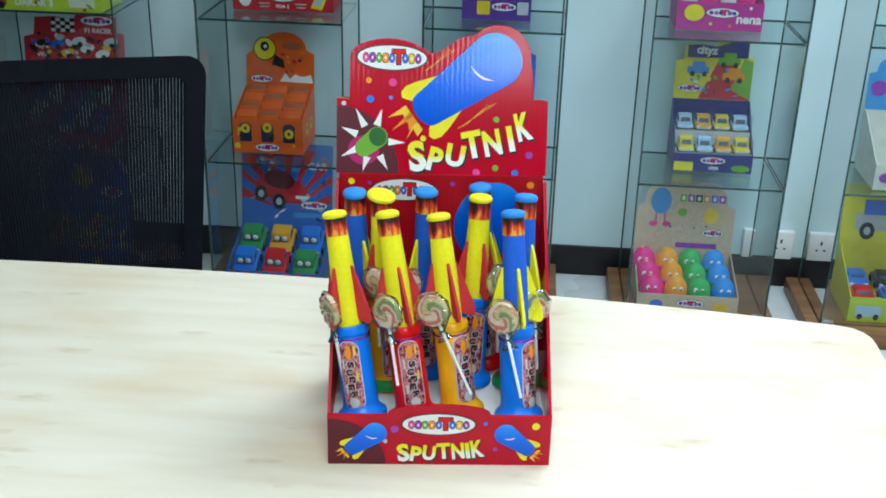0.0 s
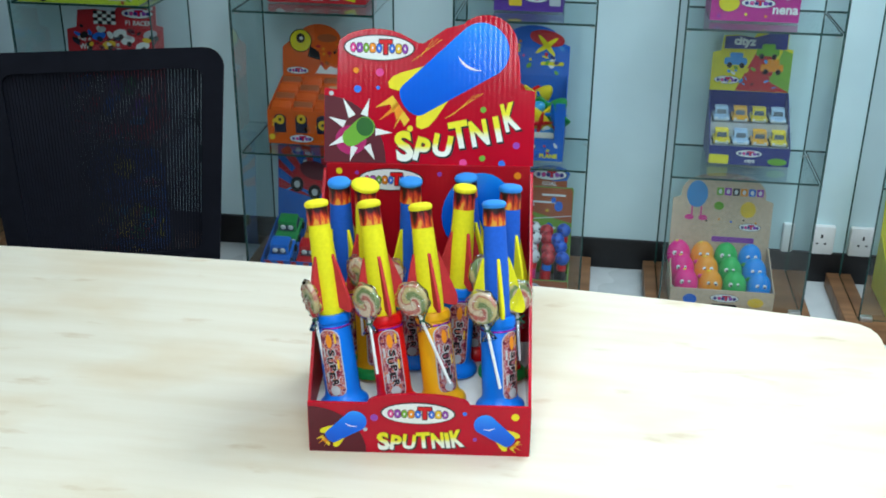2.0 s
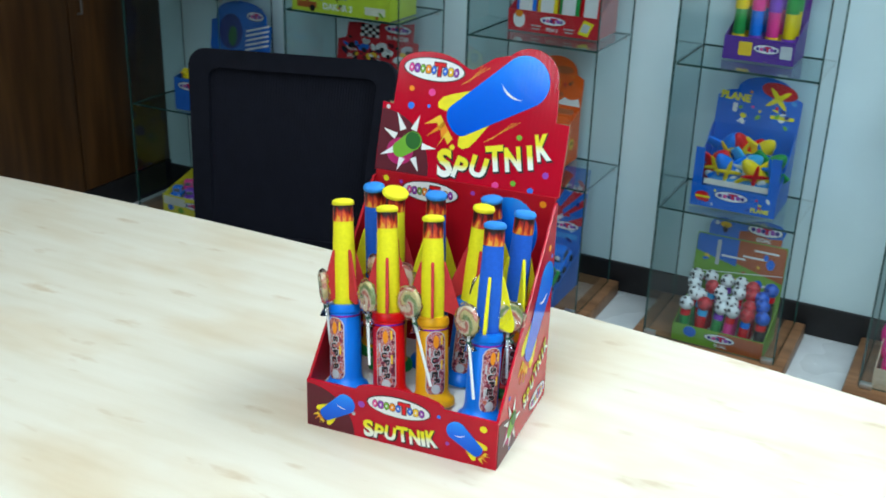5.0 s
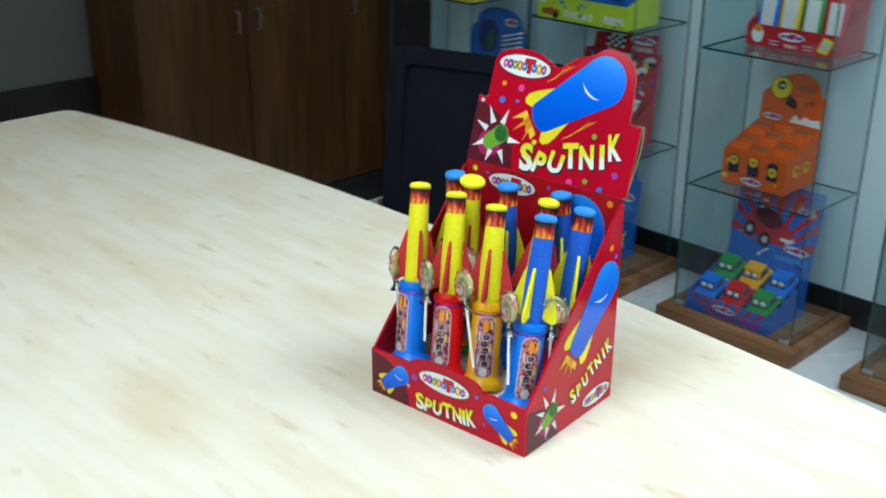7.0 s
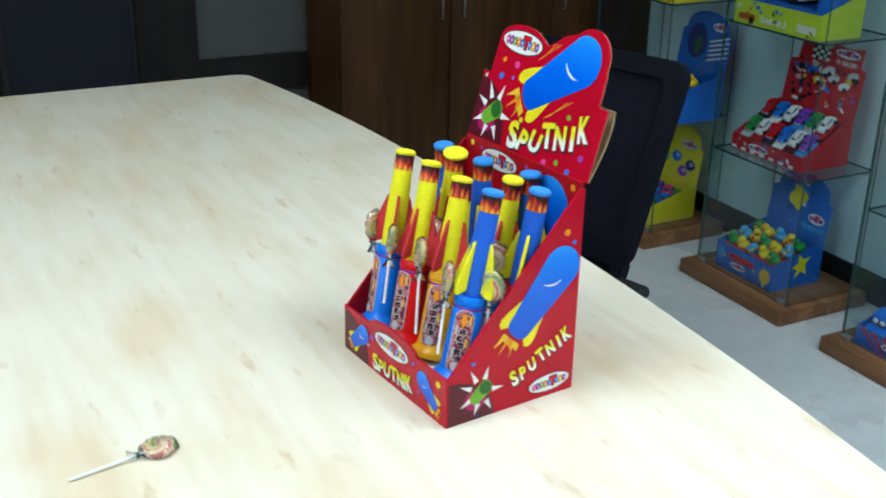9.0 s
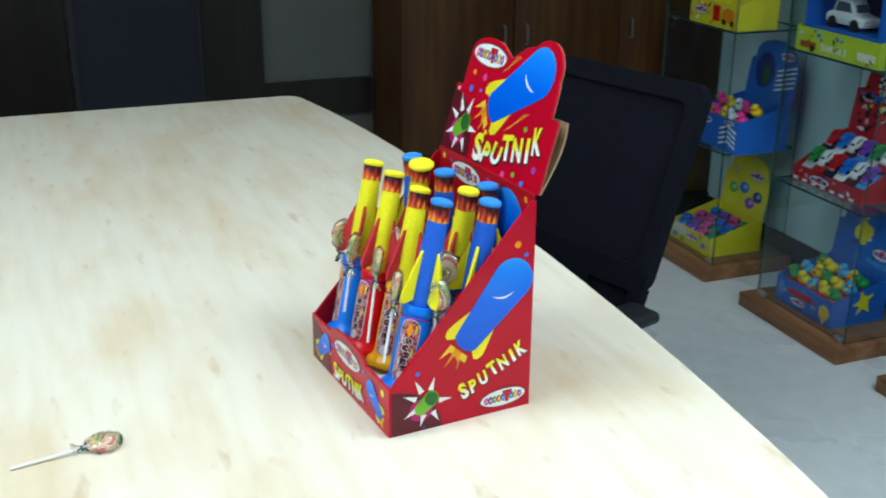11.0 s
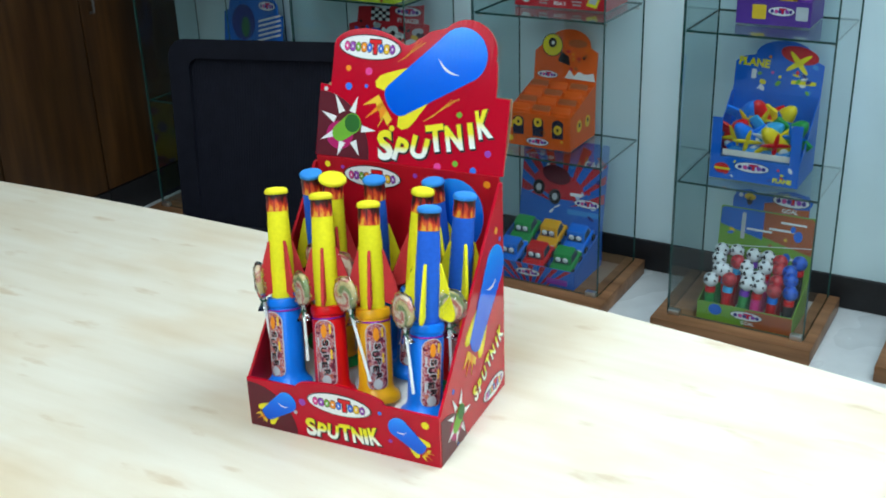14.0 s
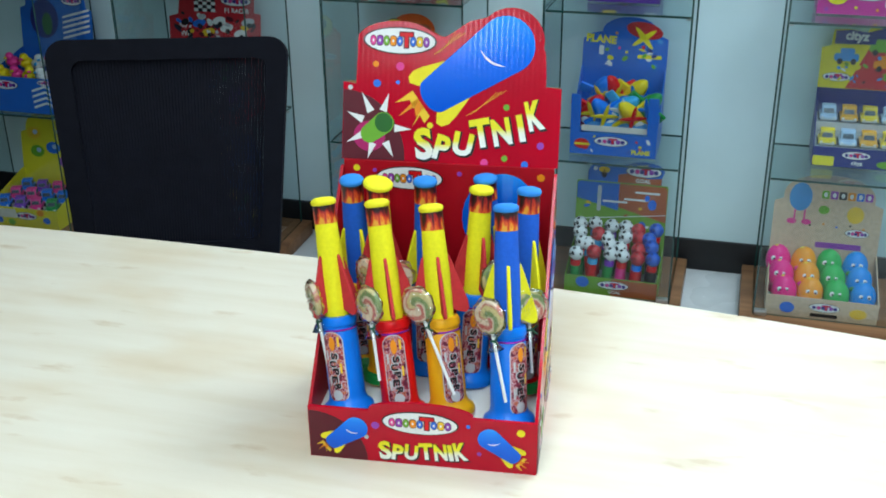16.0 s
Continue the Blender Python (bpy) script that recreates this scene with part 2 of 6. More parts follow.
GREY_PANE = plain("grey_frosted_pane", (0.068, 0.070, 0.063), 0.5, vary=0.05, scale=3)
NAVY_PANEL = plain("navy_felt", (0.006, 0.007, 0.014), 0.8, vary=0.15, scale=80)

glow, gt, gb = nodes_of("lamp_diffuser")
gb.inputs["Base Color"].default_value = (0.9, 0.9, 0.9, 1)
gb.inputs["Emission Color"].default_value = (0.95, 1, 0.97, 1)
gb.inputs["Emission Strength"].default_value = 3.0
GLOW = glow


# ---------------------------------------------------------------- geometry
def xf(geo, m):
    return [m @ Vector(v) for v in geo[0]], geo[1]


def join(*geos):
    vs, fs = [], []
    for v, f in geos:
        o = len(vs)
        vs += list(v)
        fs += [tuple(i + o for i in q) for q in f]
    return vs, fs


def box(x0, x1, y0, y1, z0, z1):
    v = [(x, y, z) for z in (z0, z1) for y in (y0, y1) for x in (x0, x1)]
    return v, [(0, 2, 3, 1), (4, 5, 7, 6), (0, 1, 5, 4), (2, 6, 7, 3), (0, 4, 6, 2), (1, 3, 7, 5)]


def soft_box(x0, x1, y0, y1, z0, z1, r=0.005, seg=2):
    v, f = box(x0, x1, y0, y1, z0, z1)
    bm = bmesh.new()
    vs = [bm.verts.new(p) for p in v]
    for q in f:
        bm.faces.new([vs[i] for i in q])
    bmesh.ops.bevel(bm, geom=bm.edges[:], offset=r, segments=seg, profile=0.5, affect="EDGES")
    bm.verts.index_update()
    out = [tuple(p.co) for p in bm.verts], [tuple(p.index for p in q.verts) for q in bm.faces]
    bm.free()
    return out


def eased(geo, r, seg=2):
    """The same solid with its edges rounded off."""
    bm = bmesh.new()
    vs = [bm.verts.new(p) for p in geo[0]]
    for q in geo[1]:
        bm.faces.new([vs[i] for i in q])
    bmesh.ops.recalc_face_normals(bm, faces=bm.faces[:])
    bmesh.ops.bevel(bm, geom=bm.edges[:], offset=r, segments=seg, profile=0.5, affect="EDGES", clamp_overlap=True)
    bm.verts.index_update()
    out = [tuple(p.co) for p in bm.verts], [tuple(p.index for p in q.verts) for q in bm.faces]
    bm.free()
    return out


def prism(poly, y0, y1):
    """A flat shape in x and z, thick from y0 to y1."""
    n = len(poly)
    v = [(x, y0, z) for x, z in poly] + [(x, y1, z) for x, z in poly]
    f = [tuple(range(n)), tuple(range(2 * n - 1, n - 1, -1))]
    f += [(i, i + n, (i + 1) % n + n, (i + 1) % n) for i in range(n)]
    return v, f


def lathe(profile, n=28):
    v, f = [], []
    for r, z in profile:
        v += [(r * math.cos(2 * math.pi * i / n), r * math.sin(2 * math.pi * i / n), z) for i in range(n)]
    for k in range(len(profile) - 1):
        for i in range(n):
            j = (i + 1) % n
            f.append((k * n + i, k * n + j, (k + 1) * n + j, (k + 1) * n + i))
    f.append(tuple(range(n - 1, -1, -1)))
    f.append(tuple(range((len(profile) - 1) * n, len(profile) * n)))
    return v, f


def tube(points, r, n=10):
    v, f = [], []
    pts = [Vector(p) for p in points]
    for k, p in enumerate(pts):
        d = (pts[min(k + 1, len(pts) - 1)] - pts[max(k - 1, 0)]).normalized()
        a = d.orthogonal().normalized() if k == 0 else (a - d * a.dot(d)).normalized()
        b = d.cross(a)
        rr = r[k] if isinstance(r, (list, tuple)) else r
        v += [tuple(p + rr * (a * math.cos(2 * math.pi * i / n) + b * math.sin(2 * math.pi * i / n))) for i in range(n)]
    for k in range(len(pts) - 1):
        for i in range(n):
            j = (i + 1) % n
            f.append((k * n + i, k * n + j, (k + 1) * n + j, (k + 1) * n + i))
    f += [tuple(range(n - 1, -1, -1)), tuple(range((len(pts) - 1) * n, len(pts) * n))]
    return v, f


def torus(R, r, n=28, k=8):
    v, f = [], []
    for i in range(n):
        a = 2 * math.pi * i / n
        for j in range(k):
            b = 2 * math.pi * j / k
            v.append(((R + r * math.cos(b)) * math.cos(a), (R + r * math.cos(b)) * math.sin(a), r * math.sin(b)))
    for i in range(n):
        for j in range(k):
            f.append((i * k + j, (i + 1) % n * k + j, (i + 1) % n * k + (j + 1) % k, i * k + (j + 1) % k))
    return v, f


def ball(rx, ry, rz, n=20, m=12, power=1.0):
    prof = []
    for k in range(m + 1):
        a = math.pi * (k / m - 0.5)
        prof.append((max(1e-4, math.cos(a) ** power), math.sin(a)))
    v, f = lathe(prof, n)
    return [(x * rx, y * ry, z * rz) for x, y, z in v], f


def ellipse(cx, cz, rx, rz, turn=0.0, n=28):
    c, s = math.cos(radians(turn)), math.sin(radians(turn))
    return [(cx + rx * math.cos(a) * c - rz * math.sin(a) * s, cz + rx * math.cos(a) * s + rz * math.sin(a) * c) for a in (2 * math.pi * i / n for i in range(n))]


def rounded(x0, x1, z0, z1, r, n=5):
    out = []
    for cx, cz, a0 in ((x1 - r, z0 + r, -90), (x1 - r, z1 - r, 0), (x0 + r, z1 - r, 90), (x0 + r, z0 + r, 180)):
        out += [(cx + r * math.cos(radians(a0 + 90 * i / n)), cz + r * math.sin(radians(a0 + 90 * i / n))) for i in range(n + 1)]
    return out


def mesh_of(name, geo, material, smooth=True):
    me = bpy.data.meshes.new(name)
    me.from_pydata([tuple(v) for v in geo[0]], [], geo[1])
    me.materials.append(material)
    if smooth:
        me.polygons.foreach_set("use_smooth", [True] * len(me.polygons))
        me.set_sharp_from_angle(angle=radians(38))
    return me


def part(name, geo, material, parent, label=""):
    ob = new(name, mesh_of(name, geo, material))
    ob.parent = parent
    return tagged(ob, label) if label else ob


def thing(name, m, label, category, group="", kind=""):
    ob = new(name)
    ob.empty_display_size = 0.05
    ob.matrix_world = m
    return tagged(ob, label, category, group, kind)


def solid(name, geo, material, label, category, group="", kind="", m=None):
    ob = new(name, mesh_of(name, geo, material))
    if m is not None:
        ob.matrix_world = m
    return tagged(ob, label, category, group, kind)


GLYPHS = {}


def glyph(text, bold):
    """The outline of a text as a flat mesh in x and z, 1 high, with its width."""
    key = (text, bold)
    if key not in GLYPHS:
        cu = bpy.data.curves.new("glyph", "FONT")
        cu.body, cu.offset, cu.resolution_u = text, bold, 3
        ob = new("glyph", cu)
        me = bpy.data.meshes.new_from_object(ob)
        v = [(p.co.x, p.co.y) for p in me.vertices]
        f = [tuple(q.vertices) for q in me.polygons]
        bpy.data.objects.remove(ob)
        bpy.data.curves.remove(cu)
        bpy.data.meshes.remove(me)
        x0, x1 = min(p[0] for p in v), max(p[0] for p in v)
        z0, z1 = min(p[1] for p in v), max(p[1] for p in v)
        GLYPHS[key] = [((x - x0) / (x1 - x0), (z - z0) / (z1 - z0)) for x, z in v], f, (x1 - x0) / (z1 - z0)
    return GLYPHS[key]


def letter(text, cx, cz, w, h, turn, lift, bold=0.03):
    v, f, _ = glyph(text, bold)
    c, s = math.cos(radians(turn)), math.sin(radians(turn))
    out = []
    for a, b in v:
        a, b = (a - 0.5) * w, (b - 0.5) * h
        out.append((cx + a * c - b * s, -lift, cz + a * s + b * c))
    return out, f


def decal(name, poly, material, parent, m, lift, label=""):
    return part(name, xf(prism(poly, -lift, -lift + 0.0004), m), material, parent, label)


def lettering(text, cx, cz, h, material, parent, m, lift, bold=0.03, turn=0.0, squeeze=1.0, name="lettering"):
    w = glyph(text, bold)[2] * h * squeeze
    return part(name, xf(letter(text, cx, cz, w, h, turn, lift, bold), m), material, parent)


# ---------------------------------------------------------------- room
X0, X1, Y0, Y1 = -2.5, 3.0, -4.4, 3.14
solid("floor", box(X0 - 0.1, X1 + 0.1, Y0 - 0.1, Y1 + 0.1, -0.1, 0), FLOOR, "pale grey vinyl floor, slightly glossy", "floor", kind="structure")
solid("ceiling", box(X0 - 0.1, X1 + 0.1, Y0 - 0.1, Y1 + 0.1, CEIL, CEIL + 0.1), CEILING, "white tiled office ceiling", "ceiling", kind="structure")
solid("wall_north", box(X0 - 0.1, X1 + 0.1, Y1, Y1 + 0.1, 0, CEIL), WALL, "off-white painted wall behind the glass cabinets", "wall", kind="structure")
solid("wall_south", box(X0 - 0.1, X1 + 0.1, Y0 - 0.1, Y0, 0, CEIL), WALL_S, "plain beige painted wall", "wall", kind="structure")
solid("wall_east", box(X1, X1 + 0.1, Y0, Y1, 0, CEIL), WALL_S, "plain beige painted wall", "wall", kind="structure")
solid("wall_west", box(X0 - 0.1, X0, Y0, Y1, 0, CEIL), WALL_W, "brownish grey wall beside the cupboards, its dimness put into the colour", "wall", kind="structure")
solid("baseboard", soft_box(-2.185, X1, Y1 - 0.014, Y1, 0, 0.097, 0.003), SKIRT, "black skirting board along the wall", "skirting board", kind="structure")
for lx, ly, power in LAMPS:
    c = thing("ceiling_light", pose(lx, ly, CEIL), "white recessed ceiling light panel", "ceiling light", "ceiling lights")
    part("frame", join(box(-0.3, 0.3, -0.6, -0.57, -0.02, 0), box(-0.3, 0.3, 0.57, 0.6, -0.02, 0), box(-0.3, -0.28, -0.57, 0.57, -0.02, 0), box(0.28, 0.3, -0.57, 0.57, -0.02, 0)), PL_WHITE, c)
    part("diffuser", box(-0.279, 0.279, -0.569, 0.569, -0.012, -0.004), GLOW, c, "glowing white diffuser")

# walnut cupboards on the west side
CUP_X, CUP_Y0 = -2.19, 1.863
for k in range(3):
    y0 = CUP_Y0 + 0.415 * k
    y1 = y0 + 0.413 if k < 2 else Y1 - 0.002
    c = thing("cupboard", pose(CUP_X, y0, 0), "tall dark walnut cupboard with a steel handle", "cupboard", "walnut cupboards")
    w = y1 - y0
    part("body", box(X0 - CUP_X, -0.02, 0, w, 0.112, 2.2), CUPBOARD, c)
    part("plinth", box(X0 - CUP_X, 0.004, 0, w, 0, 0.11), SKIRT, c, "black plinth")
    d = part("door", soft_box(-0.0195, 0, 0.002, w - 0.002, 0.114, 2.19, 0.002), CUPBOARD, c)
    hy = w - 0.04 if k == 0 else 0.042
    part("handle", tube([(0.0, hy, 0.735), (0.018, hy, 0.738), (0.02, hy, 0.745), (0.02, hy, 0.795), (0.018, hy, 0.802), (0.0, hy, 0.805)], 0.004), DULL_STEEL, d, "dull steel bar handle")

# glazed door and dark panels on the west wall
c = thing("door_1", pose(X0, 0, 0), "dark wooden glazed door with grey frosted panes", "door", kind="structure")
part("door_frame", join(box(0, 0.05, 1.256, 1.456, 0, 2.1), box(0, 0.045, 1.456, 1.845, 0.475, 0.60), box(0, 0.045, 1.456, 1.845, 0, 0.08), box(0, 0.045, 1.456, 1.845, 1.98, 2.1)), DARK_WOOD, c)
part("upper_pane", box(0.01, 0.022, 1.456, 1.845, 0.60, 1.98), GREY_PANE, c, "grey frosted pane")
part("lower_pane", box(0.01, 0.022, 1.456, 1.845, 0.08, 0.475), GREY_PANE, c, "grey frosted pane")
c = thing("felt_screen", pose(X0, 0, 0), "dark navy felt screen against the wall", "screen panel")
part("felt_board", box(0.004, 0.028, 0.848, 1.244, 0.05, 1.68), NAVY_PANEL, c)
part("screen_frame", join(box(0, 0.034, 0.83, 0.848, 0, 1.7), box(0, 0.034, 1.244, 1.262, 0, 1.7), box(0, 0.034, 0.848, 1.244, 1.68, 1.7), box(0, 0.034, 0.848, 1.244, 0.0, 0.05)), PL_BLACK, c, "thin black frame")
solid("wood_panelling", soft_box(X0, X0 + 0.03, -1.6, 0.824, 0, 2.2, 0.004), DARK_WOOD, "dark brown wood panelling on the wall", "wall panel", kind="structure")

# double socket on the wall
c = thing("wall_socket", pose(0.8835, Y1, 0.141), "white double wall socket above the skirting", "socket")
part("plate", soft_box(-0.0765, 0.0765, -0.022, 0, -0.046, 0.046, 0.006), PL_WHITE, c)
for sx in (-0.038, 0.038):
    part("pin_holes", join(box(sx - 0.003, sx + 0.003, -0.0226, -0.0215, 0.008, 0.02), box(sx - 0.015, sx - 0.008, -0.0226, -0.0215, -0.012, -0.007), box(sx + 0.008, sx + 0.015, -0.0226, -0.0215, -0.012, -0.007)), INK, c)
    part("switch", soft_box(sx * 0.35 - 0.006, sx * 0.35 + 0.006, -0.026, -0.0218, 0.015, 0.033, 0.001), PL_WHITE, c)

# ---------------------------------------------------------------- meeting table
TABLE = 0.735
TX0, TX1, TYC = -1.68, 0.632, 0.9


def table_outline(inset, n=40):
    """A boat-shaped top: straight ends, long edges that swell towards the middle, rounded corners."""
    far = []
    for i in range(n + 1):
        x = TX0 + 0.045 + (TX1 - TX0 - 0.09) * i / n
        far.append((x, 0.5885 - 0.050 * (x + 0.40) ** 2 - 0.012 * (x + 0.40) ** 4))
    pts = []
    for x, h in far:
        pts.append((x, TYC + h - inset))
    xe, he = far[-1]
    for a in (30, 55, 75, 90):
        pts.append((xe + (0.045 - inset) * math.sin(radians(a)), TYC + he - 0.045 + (0.045 - inset) * math.cos(radians(a))))
    for a in (90, 75, 55, 30):
        pts.append((xe + (0.045 - inset) * math.sin(radians(a)), TYC - he + 0.045 - (0.045 - inset) * math.cos(radians(a))))
    for x, h in reversed(far):
        pts.append((x, TYC - h + inset))
    xe, he = far[0]
    for a in (30, 55, 75, 90):
        pts.append((xe - (0.045 - inset) * math.sin(radians(a)), TYC - he + 0.045 - (0.045 - inset) * math.cos(radians(a))))
    for a in (90, 75, 55, 30):
        pts.append((xe - (0.045 - inset) * math.sin(radians(a)), TYC + he - 0.045 + (0.045 - inset) * math.cos(radians(a))))
    return pts


def slab(rings):
    n = len(rings[0][0])
    v = [(x, y, z) for pts, z in rings for x, y in pts]
    f = [tuple(range(n)), tuple(range(len(rings) * n - 1, (len(rings) - 1) * n - 1, -1))]
    for k in range(len(rings) - 1):
        f += [(k * n + i, (k + 1) * n + i, (k + 1) * n + (i + 1) % n, k * n + (i + 1) % n) for i in range(n)]
    return v, f


c = thing("meeting_table", pose(0, 0, 0), "large boat-shaped meeting table in pale maple laminate", "table")
part("tabletop", slab([(table_outline(0.002), TABLE), (table_outline(0.0), TABLE - 0.002), (table_outline(0.0), TABLE - 0.012)]), MAPLE, c)
part("edge_band", slab([(table_outline(0.0004), TABLE - 0.0122), (table_outline(0.0), TABLE - 0.026), (table_outline(0.003), TABLE - 0.028)]), MAPLE_EDGE, c)
for lx in (-1.2, 0.12):
    part("leg_panel", soft_box(lx, lx + 0.03, TYC - 0.3, TYC + 0.3, 0, TABLE - 0.03, 0.003), MAPLE_EDGE, c)
part("modesty_panel", soft_box(-1.168, 0.118, TYC - 0.01, TYC + 0.01, 0.3, TABLE - 0.03, 0.003), MAPLE_EDGE, c)

# ---------------------------------------------------------------- mesh-backed chair
c = thing("office_chair", pose(-0.61, 1.62, 0, 0, 0, 17), "black mesh-backed office chair pulled up to the table", "chair")
BK = pose(0, 0.09, 0.468, -14)
hw, hh = 0.218, 0.52
outer = rounded(-hw, hw, 0, hh, 0.035)
inner = rounded(-hw + 0.045, hw - 0.038, 0.145, hh - 0.038, 0.02)


def taper(geo):
    """The same shape drawn in towards the foot of the backrest."""
    return [(x * (0.80 + 0.20 * min(1.0, max(0.0, z / 0.42))), y, z) for x, y, z in geo[0]], geo[1]


def ring_plate(a, b, y0, y1):
    n = len(a)
    v = [(x, y, z) for y in (y0, y1) for x, z in a] + [(x, y, z) for y in (y0, y1) for x, z in b]
    f = []
    for i in range(n):
        j = (i + 1) % n
        f += [(i, j, 2 * n + j, 2 * n + i), (n + i, 3 * n + i, 3 * n + j, n + j), (i, n + i, n + j, j), (2 * n + i, 2 * n + j, 3 * n + j, 3 * n + i)]
    return v, f


part("back_frame", xf(taper(join(ring_plate(rounded(-hw, hw, 0.09, hh, 0.035), inner, -0.014, 0.014), box(-hw + 0.004, -hw + 0.04, -0.013, 0.013, -0.02, 0.1), box(hw - 0.04, hw - 0.004, -0.013, 0.013, -0.02, 0.1), box(-0.045, 0.045, -0.013, 0.02, -0.12, 0.1), box(-hw + 0.01, hw - 0.01, -0.012, 0.012, -0.04, -0.005))), BK), FRAME_BLK, c)
strands = []
n_str = 62
for k in range(n_str):
    sx = -hw + 0.04 + (2 * hw - 0.072) * k / (n_str - 1)
    strands.append(box(sx - 0.0026, sx + 0.0026, -0.002, 0.002, 0.13, hh - 0.03))
    if abs(sx) > 0.04:
        strands.append(box(sx - 0.0026, sx + 0.0026, -0.002, 0.002, -0.01, 0.1))
part("back_mesh", xf(taper(join(*strands)), BK), MESH, c, "see-through black woven mesh")
part("seat", soft_box(-0.24, 0.24, -0.38, 0.09, 0.41, 0.47, 0.025, 3), FABRIC, c)
part("seat_pan", soft_box(-0.2, 0.2, -0.32, 0.06, 0.385, 0.41, 0.01), FRAME_BLK, c)
part("spine", tube([(0, -0.1, 0.39), (0, 0.08, 0.36), (0, 0.14, 0.38), (0, 0.125, 0.5)], 0.022), FRAME_BLK, c)
for sx in (-0.285, 0.285):
    a = part("armrest", tube([(sx * 0.75, -0.08, 0.4), (sx, -0.08, 0.42), (sx, -0.07, 0.5), (sx, -0.06, 0.580)], [0.016, 0.018, 0.018, 0.02]), FRAME_BLK, c)
    part("arm_pad", soft_box(sx - 0.038, sx + 0.038, -0.18, 0.0, 0.575, 0.60, 0.011, 3), PL_BLACK, a)
part("gas_column", lathe([(0.028, 0.1), (0.028, 0.24), (0.018, 0.245), (0.018, 0.385)], 16), FRAME_BLK, c)
for k in range(5):
    a = radians(72 * k + 20)
    leg = part("base_leg", tube([(0, 0, 0.12), (0.14 * math.cos(a), 0.14 * math.sin(a), 0.105), (0.3 * math.cos(a), 0.3 * math.sin(a), 0.075)], [0.026, 0.02, 0.014]), FRAME_BLK, c)
    part("castor", xf(lathe([(0.02, -0.018), (0.028, -0.012), (0.028, 0.012), (0.02, 0.018)], 16), pose(0.3 * math.cos(a), 0.3 * math.sin(a), 0.028, 90, 0, math.degrees(a))), PL_BLACK, leg)

# ---------------------------------------------------------------- glass cabinets
SH1, SH2, SH3, TOP = 0.437, 0.836, 1.24, 1.70
TOWERS = {"A": (-2.075, -1.613), "B": (-1.42, -0.952), "C": (-0.793, -0.338), "D": (-0.192, 0.242), "E": (0.400, 0.855), "F": (0.945, 1.395)}
TY0, TY1 = 2.745, 3.10
BASE_H = 0.047


def pane(name, geo, parent, label=""):
    """A sheet of clear glass in a rim of its dark green cut edges."""
    v, f = geo
    size = [max(p[i] for p in v) - min(p[i] for p in v) for i in range(3)]
    thin = size.index(min(size))
    lo = min(p[thin] for p in v)
    mid = [Vector(p) for p in v if abs(p[thin] - lo) < 1e-6]
    for p in mid:
        p[thin] = lo + size[thin] / 2
    mid = [mid[0], mid[1], mid[3], mid[2]]
    rim = [q for q in f if max(v[i][thin] for i in q) - min(v[i][thin] for i in q) > 1e-6]
    ob = part(name, (list(v) + mid, rim + [(8, 9, 10, 11)]), GLASS_EDGE, parent, label)
    me = ob.data
    me.materials.append(GLASS)
    me.polygons[len(me.polygons) - 1].material_index = 1
    ob.visible_shadow = False
    return ob


def glass_cabinet(x0, x1):
    c = thing("glass_cabinet", pose(x0, TY0, 0), "tall glass display cabinet on a brown wooden base", "display cabinet", "glass cabinets")
    w, d = x1 - x0, TY1 - TY0
    part("base_board", soft_box(0, w, 0, d, 0, BASE_H, 0.004), BASE_WOOD, c, "brown wooden base board")
    a, b, f, k, g = 0.034, w - 0.028, 0.044, d - 0.02, 0.005
    pane("side_pane", box(a, a + g, f + g + 0.001, k, BASE_H, TOP), c)
    pane("side_pane", box(b - g, b, f + g + 0.001, k, BASE_H, TOP), c)
    d1 = pane("glass_door", box(a, b, f, f + g, BASE_H + 0.003, TOP - 0.003), c)
    for z in (SH1, SH2, SH3):
        s = pane("shelf", box(a + g + 0.001, b - g - 0.001, f + g + 0.004, k - g - 0.001, z - 0.006, z), c)
        for cx in (a + g + 0.006, b - g - 0.006):
            for cy in (f + 0.03, k - 0.03):
                part("shelf_stud", xf(lathe([(0.004, -0.006), (0.004, 0.006)], 10), pose(cx, cy, z - 0.011, 0, 90, 0)), STEEL, s)
    part("top_board", soft_box(0, w, 0, d, TOP, TOP + 0.04, 0.004), BASE_WOOD, c)
    for cx in (a + 0.004, b - 0.036):
        part("door_clip", soft_box(cx, cx + 0.032, f - 0.006, f + 0.011, BASE_H, BASE_H + 0.016, 0.002), STEEL, d1, "small steel door clip")
        part("door_clip", soft_box(cx, cx + 0.032, f - 0.006, f + 0.011, TOP - 0.016, TOP, 0.002), STEEL, d1, "small steel door clip")
    return c


for x0, x1 in TOWERS.values():
    glass_cabinet(x0, x1)

# ---------------------------------------------------------------- the red display box on the table
BW, BD, FH, SH, FOLD, LEAN_BACK, TK = 0.2525, 0.197, 0.0655, 0.274, 0.281, 16.6, 0.0035
BOX = pose(-0.082, 1.001, TABLE, 0, 0, 5.9)
shop_box = thing("counter_display_box", BOX, "red printed cardboard counter display holding foam rockets", "display box")
M_FRONT = pose(0, 0, 0)
M_SIDE = pose(BW, 0, 0, 0, 0, 90)
M_HEAD = pose(0, BD, FOLD, -LEAN_BACK)
M_BACK = pose(0, BD - TK, 0)

